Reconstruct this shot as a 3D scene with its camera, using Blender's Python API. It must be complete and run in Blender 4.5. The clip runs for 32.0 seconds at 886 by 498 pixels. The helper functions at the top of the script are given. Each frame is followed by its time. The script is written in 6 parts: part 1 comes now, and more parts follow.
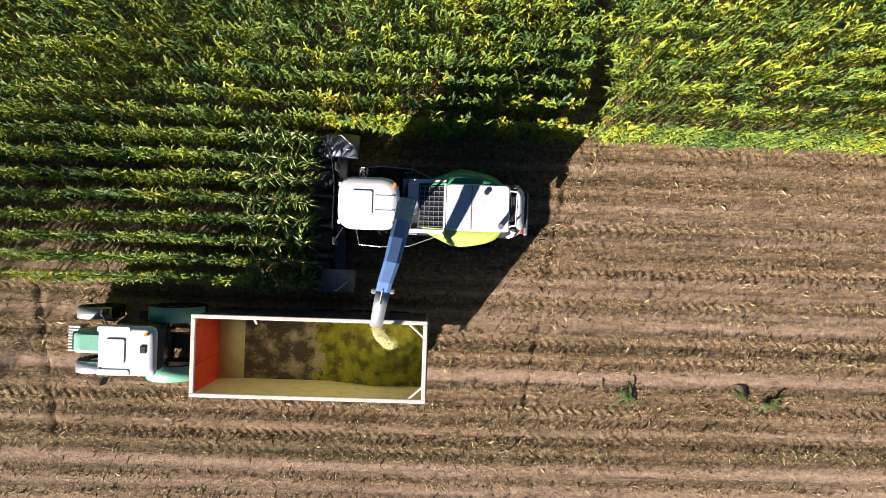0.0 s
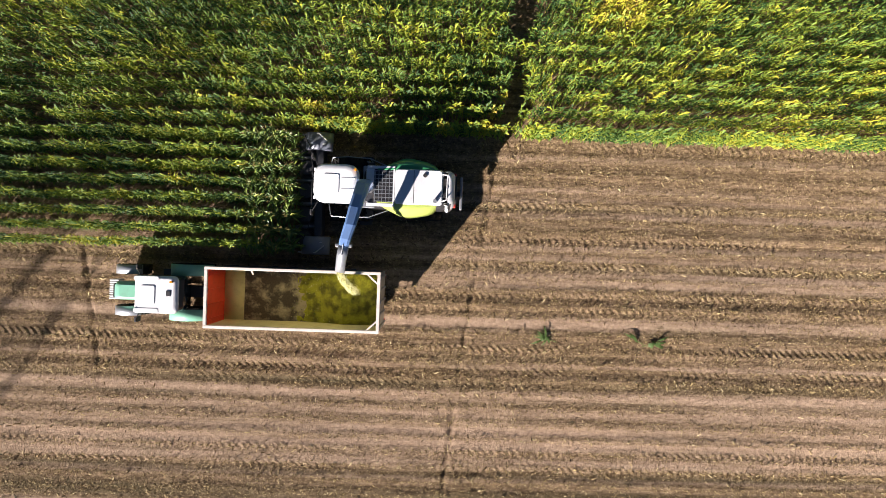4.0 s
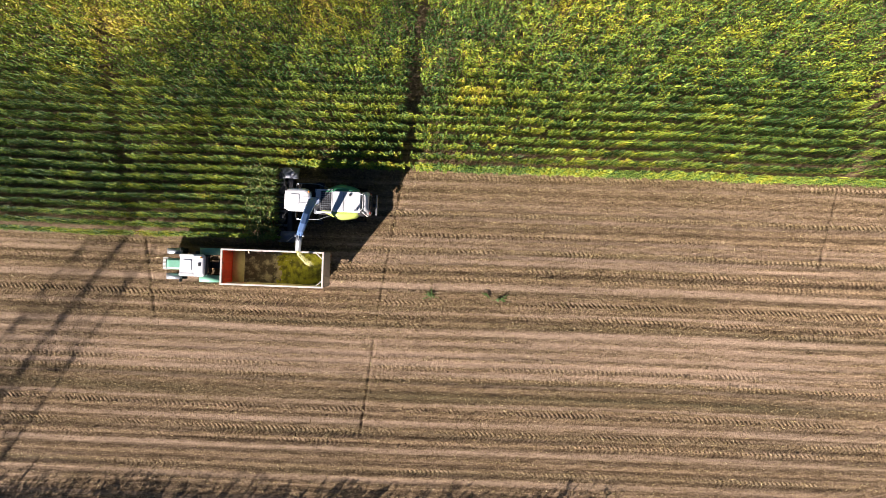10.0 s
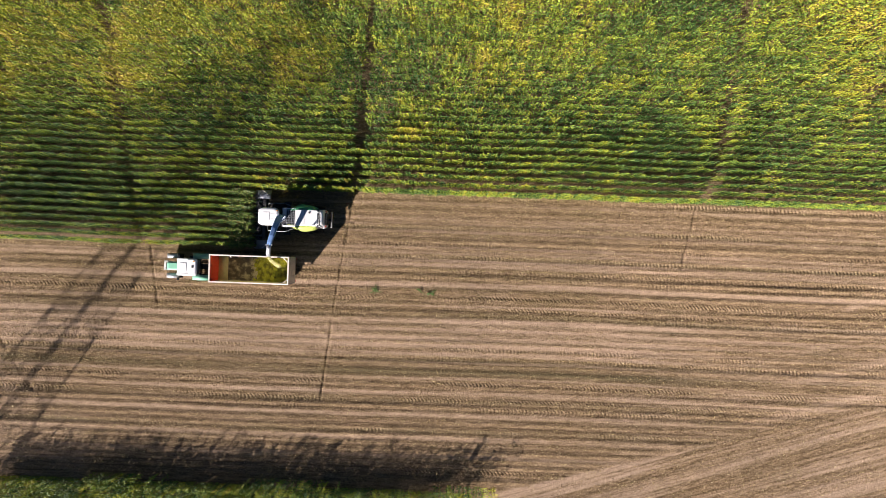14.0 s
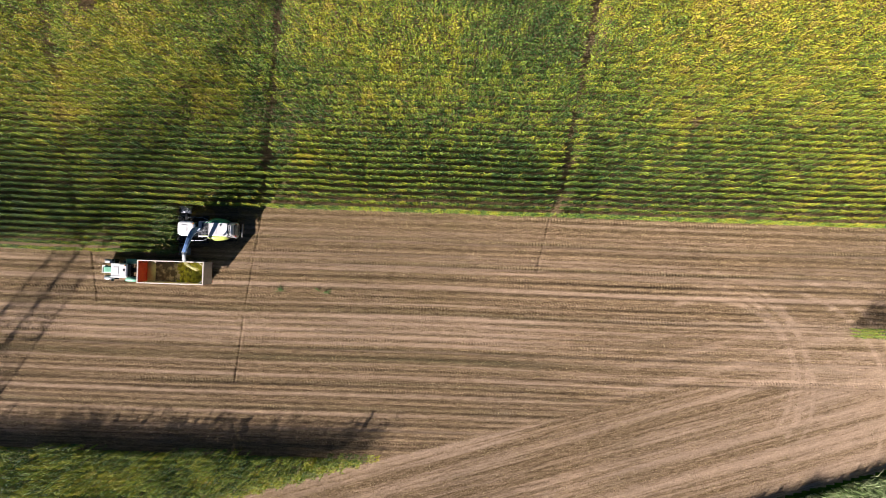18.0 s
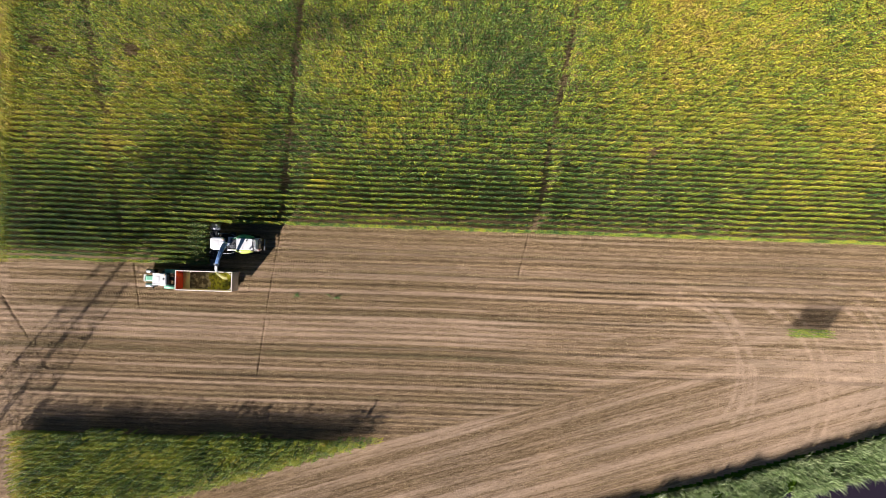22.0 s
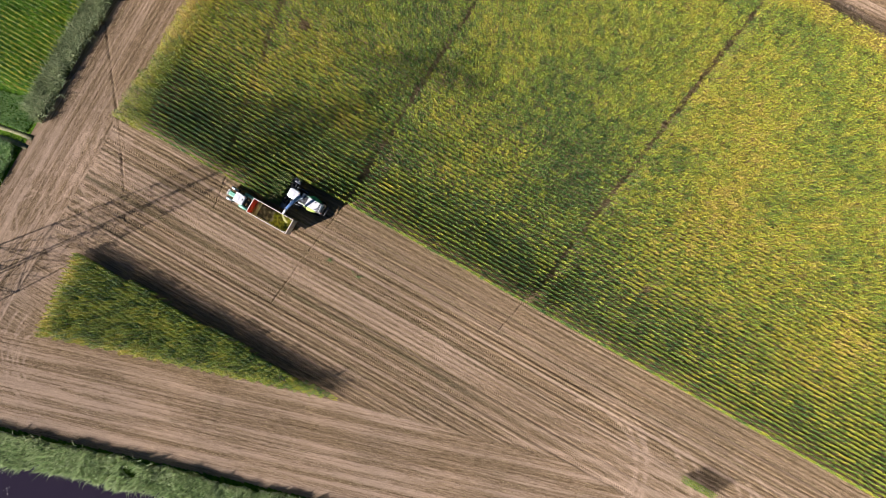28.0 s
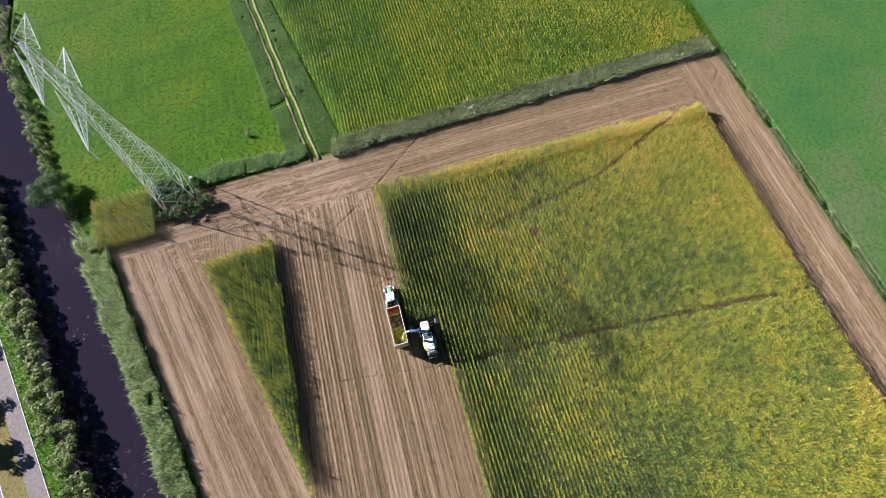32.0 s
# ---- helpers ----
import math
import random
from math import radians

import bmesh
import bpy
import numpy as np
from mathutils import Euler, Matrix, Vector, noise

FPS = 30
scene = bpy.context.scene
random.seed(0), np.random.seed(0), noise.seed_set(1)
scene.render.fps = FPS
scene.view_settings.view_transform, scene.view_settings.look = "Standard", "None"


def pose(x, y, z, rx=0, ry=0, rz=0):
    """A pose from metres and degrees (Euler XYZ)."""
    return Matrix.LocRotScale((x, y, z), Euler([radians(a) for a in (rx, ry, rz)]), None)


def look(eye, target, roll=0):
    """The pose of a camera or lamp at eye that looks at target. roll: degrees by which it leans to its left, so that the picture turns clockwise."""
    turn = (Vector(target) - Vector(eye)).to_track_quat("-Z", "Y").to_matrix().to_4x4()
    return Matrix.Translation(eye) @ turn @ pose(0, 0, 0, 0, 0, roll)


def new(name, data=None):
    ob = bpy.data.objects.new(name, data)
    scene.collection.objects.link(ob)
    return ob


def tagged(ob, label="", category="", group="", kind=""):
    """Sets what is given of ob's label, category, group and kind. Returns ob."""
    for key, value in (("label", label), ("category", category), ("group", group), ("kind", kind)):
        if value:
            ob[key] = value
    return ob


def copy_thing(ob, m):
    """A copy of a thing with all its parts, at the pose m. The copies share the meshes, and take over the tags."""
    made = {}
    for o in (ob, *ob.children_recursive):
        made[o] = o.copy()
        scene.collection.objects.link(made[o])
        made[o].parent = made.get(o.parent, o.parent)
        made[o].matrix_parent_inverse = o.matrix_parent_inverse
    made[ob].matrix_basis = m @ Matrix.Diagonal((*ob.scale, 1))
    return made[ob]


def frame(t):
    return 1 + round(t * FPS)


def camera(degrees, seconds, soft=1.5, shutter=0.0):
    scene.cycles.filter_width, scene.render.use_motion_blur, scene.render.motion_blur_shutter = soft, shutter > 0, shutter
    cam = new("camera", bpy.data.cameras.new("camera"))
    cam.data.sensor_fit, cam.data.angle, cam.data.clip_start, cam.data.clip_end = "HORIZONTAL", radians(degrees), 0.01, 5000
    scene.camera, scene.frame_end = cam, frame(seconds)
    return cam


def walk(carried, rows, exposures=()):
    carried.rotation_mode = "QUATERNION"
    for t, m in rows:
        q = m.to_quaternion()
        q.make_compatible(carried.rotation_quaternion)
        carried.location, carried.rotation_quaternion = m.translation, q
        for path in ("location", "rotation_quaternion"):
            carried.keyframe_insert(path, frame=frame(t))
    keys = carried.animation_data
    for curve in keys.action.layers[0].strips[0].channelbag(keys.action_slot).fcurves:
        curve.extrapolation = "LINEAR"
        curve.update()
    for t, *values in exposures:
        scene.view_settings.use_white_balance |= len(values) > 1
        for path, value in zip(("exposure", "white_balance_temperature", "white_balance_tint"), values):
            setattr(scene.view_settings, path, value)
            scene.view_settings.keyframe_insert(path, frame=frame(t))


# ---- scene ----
cam = camera(78.57, 32.0, soft=0.5)
PATH = [
    (0, pose(-40.813, -4.175, 21.519, -0.077, -0.860, 1.923)),
    (1, pose(-40.027, -4.027, 22.762, 0.131, -0.716, 1.871)),
    (2, pose(-39.303, -4.354, 24.386, 0.143, -0.650, 1.988)),
    (3, pose(-38.824, -5.119, 25.972, 0.032, -0.606, 2.016)),
    (4, pose(-38.466, -5.467, 27.583, -0.069, -0.510, 1.960)),
    (4.5, pose(-38.018, -5.700, 28.242, -0.012, -0.047, 1.802)),
    (6.5, pose(-36.426, -6.181, 33.036, 0.327, 0.158, 1.921)),
    (7, pose(-36.094, -6.311, 34.673, 0.250, 0.186, 1.996)),
    (8, pose(-34.613, -6.467, 37.826, 0.363, 0.608, 1.972)),
    (9, pose(-33.081, -6.421, 40.946, 0.338, 0.596, 1.990)),
    (10, pose(-31.736, -6.224, 44.155, 0.239, 0.434, 2.063)),
    (11, pose(-30.691, -5.794, 47.465, -0.064, 0.012, 1.996)),
    (12, pose(-29.162, -5.441, 50.457, -0.249, -0.004, 1.958)),
    (13, pose(-27.700, -5.577, 53.085, 0.093, 0.159, 1.963)),
    (14, pose(-25.900, -5.193, 55.951, -0.133, 0.231, 2.035)),
    (17, pose(-13.263, -4.367, 64.189, -0.243, -0.046, 2.107)),
    (18, pose(-13.053, -4.085, 66.691, -0.074, 0.070, 1.936)),
    (19, pose(-13.004, -3.476, 69.427, -0.008, -0.073, 2.042)),
    (20, pose(-12.447, -3.003, 72.122, 0.014, 0.032, 1.927)),
    (21, pose(-12.378, -2.739, 74.924, 0.023, -0.007, 1.959)),
    (22, pose(-12.468, -2.524, 77.487, 0.011, -0.098, 1.946)),
    (23, pose(-12.206, -2.214, 80.073, -0.063, -0.032, 1.934)),
    (24, pose(-12.027, -2.034, 82.886, -0.084, 0.004, 2.004)),
    (27, pose(-12.410, -1.098, 91.022, -0.590, 0.683, 16.429)),
    (28, pose(-12.398, -1.355, 93.940, 2.753, 1.446, 29.108)),
    (29, pose(-12.843, -1.610, 97.202, 6.435, 2.026, 44.383)),
    (30, pose(-14.044, 0.680, 99.215, 9.778, 3.758, 60.508)),
    (31, pose(-13.304, 2.733, 102.478, 16.435, 5.194, 70.074)),
    (32, pose(-10.572, 1.534, 103.196, 24.915, 5.231, 75.000)),
]
walk(cam, PATH, exposures=[(0.0, 1.24, 6450.0, 18.0), (10.0, 1.28, 6500.0, 18.0), (18.0, 1.18, 6450.0, 17.0), (24.0, 1.15, 6300.0, 15.0), (28.0, 1.15, 6100.0, 17.0), (32.0, 1.32, 5900.0, 17.0)])

# ---- light: low sun from the south-west of the plan, clear sky ----
SUN_ELEV, SHADOW_AZ = radians(24.0), radians(53.5)
world = bpy.data.worlds.new("sky")
scene.world = world
world.use_nodes = True
wn = world.node_tree
sky = wn.nodes.new("ShaderNodeTexSky")
sky.sky_type, sky.sun_disc = "NISHITA", False
sky.sun_elevation = SUN_ELEV
sky.sun_rotation = math.atan2(-math.cos(SHADOW_AZ), -math.sin(SHADOW_AZ))
sky.air_density, sky.dust_density, sky.ozone_density = 1.0, 0.0, 6.0
wn.nodes["Background"].inputs["Strength"].default_value = 0.017
wn.links.new(sky.outputs["Color"], wn.nodes["Background"].inputs["Color"])
sun = new("sun", bpy.data.lights.new("sun", "SUN"))
sun.data.energy, sun.data.angle, sun.data.color = 5.0, radians(0.53), (1.0, 0.95, 0.88)
_d = Vector((math.cos(SHADOW_AZ) * math.cos(SUN_ELEV), math.sin(SHADOW_AZ) * math.cos(SUN_ELEV), -math.sin(SUN_ELEV)))
sun.matrix_world = look((-120, -120, 90), Vector((-120, -120, 90)) + _d)

rng = np.random.default_rng(7)


# ---- material helpers ----
def mat(name, color=(0.5, 0.5, 0.5), rough=0.6, metal=0.0):
    m = bpy.data.materials.new(name)
    m.use_nodes = True
    b = m.node_tree.nodes["Principled BSDF"]
    b.inputs["Base Color"].default_value = (*color, 1)
    b.inputs["Roughness"].default_value = rough
    b.inputs["Metallic"].default_value = metal
    if rough > 0.83:
        b.inputs["Specular IOR Level"].default_value = 0.08
    return m


def bsdf(m):
    return m.node_tree.nodes["Principled BSDF"]


def node(m, kind, **values):
    n = m.node_tree.nodes.new(kind)
    for k, v in values.items():
        n.inputs[k].default_value = v
    return n


def link(m, a, b):
    m.node_tree.links.new(a, b)


def coords(m, kind="Object"):
    return m.node_tree.nodes.new("ShaderNodeTexCoord").outputs[kind]


def noise_tex(m, vec, scale, detail=4.0, rough=0.55, stretch=None):
    if stretch:
        mp = node(m, "ShaderNodeMapping")
        mp.inputs["Scale"].default_value = stretch
        link(m, vec, mp.inputs["Vector"])
        vec = mp.outputs["Vector"]
    n = node(m, "ShaderNodeTexNoise", Scale=scale, Detail=detail, Roughness=rough)
    link(m, vec, n.inputs["Vector"])
    return n.outputs["Fac"]


def ramp(m, fac, stops):
    r = m.node_tree.nodes.new("ShaderNodeValToRGB")
    e = r.color_ramp.elements
    while len(e) < len(stops):
        e.new(0.5)
    for el, (p, c) in zip(e, stops):
        el.position = p
        el.color = (*c, 1) if len(c) == 3 else c
    link(m, fac, r.inputs["Fac"])
    return r.outputs["Color"]


def mixc(m, fac, a, b, mode="MIX"):
    n = m.node_tree.nodes.new("ShaderNodeMix")
    n.data_type, n.blend_type = "RGBA", mode
    if isinstance(fac, (int, float)):
        n.inputs[0].default_value = fac
    else:
        link(m, fac, n.inputs[0])
    for s, v in ((n.inputs[6], a), (n.inputs[7], b)):
        if isinstance(v, tuple):
            s.default_value = (*v, 1)
        else:
            link(m, v, s)
    return n.outputs[2]


def maths(m, op, a, b=0.0):
    n = m.node_tree.nodes.new("ShaderNodeMath")
    n.operation = op
    for s, v in zip(n.inputs, (a, b)):
        if isinstance(v, (int, float)):
            s.default_value = v
        else:
            link(m, v, s)
    return n.outputs[0]


def bump(m, height, strength=0.4, distance=0.02):
    b = node(m, "ShaderNodeBump", Strength=strength, Distance=distance)
    link(m, height, b.inputs["Height"])
    link(m, b.outputs["Normal"], bsdf(m).inputs["Normal"])


def attr(m, name, out="Fac"):
    a = m.node_tree.nodes.new("ShaderNodeAttribute")
    a.attribute_name = name
    return a.outputs[out]


def painted(name, color, rough=0.35, metal=0.0, dirt=(0.18, 0.14, 0.10), amount=0.35, scale=3.0):
    """Painted or bare sheet with dust and wear at two scales."""
    m = mat(name, color, rough, metal)
    c = coords(m)
    big = ramp(m, noise_tex(m, c, scale, 6, 0.65), [(0.48, (0, 0, 0)), (0.78, (amount,) * 3)])
    fine = noise_tex(m, c, scale * 14, 4)
    f = maths(m, "MULTIPLY", big, fine)
    f2 = maths(m, "MULTIPLY", f, 2.0)
    link(m, mixc(m, f2, color, dirt), bsdf(m).inputs["Base Color"])
    r = maths(m, "ADD", maths(m, "MULTIPLY", f2, 0.5), rough)
    link(m, r, bsdf(m).inputs["Roughness"])
    return m


# ---- mesh helpers ----
def np_mesh(name, verts, tris, mats, mat_idx=None, attrs=None, smooth=False, quads=False):
    """A mesh from arrays: fast for crops and stubble."""
    k = 4 if quads else 3
    me = bpy.data.meshes.new(name)
    me.vertices.add(len(verts))
    me.vertices.foreach_set("co", np.ascontiguousarray(verts, np.float32).ravel())
    me.loops.add(len(tris) * k)
    me.loops.foreach_set("vertex_index", np.ascontiguousarray(tris, np.int32).ravel())
    me.polygons.add(len(tris))
    me.polygons.foreach_set("loop_start", np.arange(0, len(tris) * k, k, dtype=np.int32))
    for mt in mats:
        me.materials.append(mt)
    if mat_idx is not None:
        me.polygons.foreach_set("material_index", np.ascontiguousarray(mat_idx, np.int32))
    if smooth:
        me.polygons.foreach_set("use_smooth", np.ones(len(tris), bool))
    for an, (kind, arr) in (attrs or {}).items():
        a = me.attributes.new(an, kind, "POINT")
        a.data.foreach_set("vector" if kind == "FLOAT_VECTOR" else "value", np.ascontiguousarray(arr, np.float32).ravel())
    me.update(calc_edges=True)
    return new(name, me)


def part(name, bm, material, parent, label=""):
    """Links a bmesh as one mesh object under a thing or a part."""
    me = bpy.data.meshes.new(name)
    bm.to_mesh(me)
    bm.free()
    for mt in material if isinstance(material, (list, tuple)) else [material]:
        me.materials.append(mt)
    ob = new(name, me)
    ob.parent = parent
    if label:
        ob["label"] = label
    return ob


def thing(name, m=None, label="", category="", group="", kind=""):
    ob = new(name)
    ob.empty_display_size = 0.3
    if m is not None:
        ob.matrix_world = m
    return tagged(ob, label, category, group, kind)


def add_box(bm, x0, x1, y0, y1, z0, z1, bevel=0.0, seg=2, m=None):
    r = bmesh.ops.create_cube(bm, size=1)
    vs = r["verts"]
    for v in vs:
        v.co = ((x0 + x1) / 2 + v.co.x * (x1 - x0), (y0 + y1) / 2 + v.co.y * (y1 - y0), (z0 + z1) / 2 + v.co.z * (z1 - z0))
    if bevel:
        es = list({e for v in vs for e in v.link_edges})
        g = bmesh.ops.bevel(bm, geom=es, offset=bevel, segments=seg, affect="EDGES", profile=0.5)
        vs = list({v for f in g["faces"] for v in f.verts} | {v for v in vs if v.is_valid})
    if m is not None:
        bmesh.ops.transform(bm, matrix=m, verts=[v for v in vs if v.is_valid])
    return vs


def box_bm(*a, **k):
    bm = bmesh.new()
    add_box(bm, *a, **k)
    return bm


def add_rod(bm, a, b, r, r2=None, n=8, caps=True):
    a, b = Vector(a), Vector(b)
    d = b - a
    q = d.to_track_quat("Z", "Y").to_matrix().to_4x4()
    bmesh.ops.create_cone(bm, cap_ends=caps, segments=n, radius1=r, radius2=r if r2 is None else r2, depth=d.length, matrix=Matrix.Translation((a + b) / 2) @ q)


def rod_bm(a, b, r, r2=None, n=12):
    bm = bmesh.new()
    add_rod(bm, a, b, r, r2, n)
    return bm


def tube_bm(pts, r, n=6):
    bm = bmesh.new()
    for a, b in zip(pts, pts[1:]):
        add_rod(bm, a, b, r, n=n)
    return bm


def loft_bm(sections, close=True):
    """Skin through rings of equal length."""
    bm = bmesh.new()
    rings = [[bm.verts.new(p) for p in s] for s in sections]
    n = len(rings[0])
    for a, b in zip(rings, rings[1:]):
        for i in range(n if close else n - 1):
            j = (i + 1) % n
            bm.faces.new((a[i], a[j], b[j], b[i]))
    if close:
        bm.faces.new(rings[0][::-1])
        bm.faces.new(rings[-1])
    bmesh.ops.recalc_face_normals(bm, faces=bm.faces)
    for f in bm.faces:
        f.smooth = len(f.verts) == 4
    return bm


# ---- plan: lines of the place, in metres; x along the maize rows, y across ----
CUT_X = -45.3          # where the standing maize of the strip begins, before the header
STRIP_Y = -6.0         # edge of the strip that is being cut
FIELD_BANK = [(-100, -72.5), (-77.9, -65.9), (-24.6, -49.5), (8.0, -39.7), (56.7, -25.3), (140, 0)]
WATER_E = [(-162, -100.3), (-112, -84.5), (-98, -79.5), (-84.8, -73.9), (-28.5, -55.9), (30.5, -38.9), (56.9, -30.8), (160, 0)]
WATER_W = [(-175, -121.0), (-99, -96.5), (-33.8, -74.0), (30, -54), (160, -14)]
PYLON = (-90.6, -50.1)


def line_y(line, x):
    return np.interp(x, [p[0] for p in line], [p[1] for p in line])


def vnoise(x, y, s, seed=0):
    """Smooth value noise, vectorised."""
    r = np.random.default_rng(100 + seed)
    tab = r.random((64, 64))
    u, v = np.asarray(x) * s, np.asarray(y) * s
    i, j = np.floor(u).astype(int), np.floor(v).astype(int)
    fu, fv = u - i, v - j
    fu, fv = fu * fu * (3 - 2 * fu), fv * fv * (3 - 2 * fv)
    g = lambda a, b: tab[a % 64, b % 64]
    return (g(i, j) * (1 - fu) + g(i + 1, j) * fu) * (1 - fv) + (g(i, j + 1) * (1 - fu) + g(i + 1, j + 1) * fu) * fv


def seg_dist(x, y, a, b):
    ax, ay, bx, by = *a, *b
    L2 = (bx - ax) ** 2 + (by - ay) ** 2
    t = np.clip(((x - ax) * (bx - ax) + (y - ay) * (by - ay)) / L2, 0, 1)
    return np.hypot(x - ax - t * (bx - ax), y - ay - t * (by - ay))


# narrow field drains: in the bare soil, and on through the crop as gaps
DRAINS = [((-35.3, 1.0), (-37.0, -10.0), 0.6), ((-37.0, -10.0), (-38.3, -21.6), 0.8), ((0.1, 1.0), (-1.5, -6.5), 0.5), ((-56.5, -5.5), (-55.4, -12.4), 0.6),
          ((-67.6, -22.3), (-77.2, -8.3), 1.0), ((-77.2, -8.3), (-91.0, 9.0), 1.0), ((-76.0, 71.0), (-85.0, 79.0), 0.7), ((-30.3, 70.0), (-29.0, 80.5), 0.7)]
CROP_GAPS = [((-35.4, -7.0), (-34.0, 22.0)), ((-34.0, 22.0), (-30.4, 70)), ((0.0, -1.0), (5.0, 30.0)), ((5.0, 30.0), (11.7, 71)),
             ((-56.4, -6.5), (-60.0, 12.0)), ((-60.0, 12.0), (-66.0, 42.0)), ((-66.0, 42.0), (-77, 66))]


# ---- ground: one sheet, relief of ruts, drains, banks and river bed ----
def wedge_uv(x, y):
    """Row coordinates: along and across the drilled rows of each part of the field."""
    c, s = math.cos(radians(17.1)), math.sin(radians(17.1))
    u2, v2 = (x + 20.5) * c + (y + 30.5) * s, -(x + 20.5) * s + (y + 30.5) * c
    south = (v2 < np.where(x < -20, 0.0, -0.12 * (x + 20) * 0.3)) & (y < -20)
    head = (x < -78.5) | (y > 70.0)
    side = (y > 70.0)
    u = np.where(south, u2, x)
    v = np.where(south, v2 * 1.0, y)
    u = np.where(head & ~side, y, u)
    v = np.where(head & ~side, x, v)
    return u, v, south, head


# (place across the rows, half width, strength): worn bare lanes in the main strip
BARE = [(-0.75, 0.15, 0.6), (-2.3, 0.15, 0.6), (-2.85, 0.12, 0.6), (-3.6, 0.18, 0.6), (-5.25, 0.17, 0.7), (-5.8, 0.17, 0.7), (-6.65, 0.17, 0.9), (-7.1, 0.25, 0.75), (-9.12, 0.3, 1.0),
        (-11.3, 0.12, 0.8), (-12.9, 0.33, 1.0), (-13.75, 0.22, 0.9), (-14.65, 0.27, 0.95), (-15.4, 0.25, 0.95), (-16.3, 0.22, 0.95), (-17.1, 0.15, 0.8), (-18.8, 0.14, 1.0), (-20.35, 0.22, 0.9),
        (-22.6, 0.25, 0.8), (-25.0, 0.25, 0.6), (-26.9, 0.25, 0.5)]
RUTS = [(-0.2, 0.2), (-3.25, 0.18), (-4.95, 0.12), (-6.3, 0.2), (-7.8, 0.25), (-8.5, 0.18), (-10.6, 0.42), (-11.7, 0.22), (-12.3, 0.17), (-15.8, 0.13), (-16.7, 0.16), (-19.5, 0.38), (-21.2, 0.35),
        (-22.0, 0.2), (-24.3, 0.25), (-28.6, 0.35)]
# dark olive lanes
OLIVE_LANES = [(-3.25, 0.16, 0.5), (-6.3, 0.16, 0.5), (-12.3, 0.22, 0.9), (-13.2, 0.06, 0.7), (-16.95, 0.15, 0.6), (-18.15, 0.42, 1.0), (-21.2, 0.22, 0.5), (-24.3, 0.22, 0.6)]
ARCS = [(19.7, -18.8, 11.7), (19.9, -20.6, 12.3), (40.3, -17.6, 10.7), (43.5, -18.5, 12.0), (28.0, -22.0, 15.0)]
CORNER_ARCS = [(-69.9, -53.5, 8.4), (-66.5, -49.2, 7.5), (-66.6, -46.7, 9.6), (-68.0, -51.0, 10.6), (-67.0, -50.0, 5.6)]


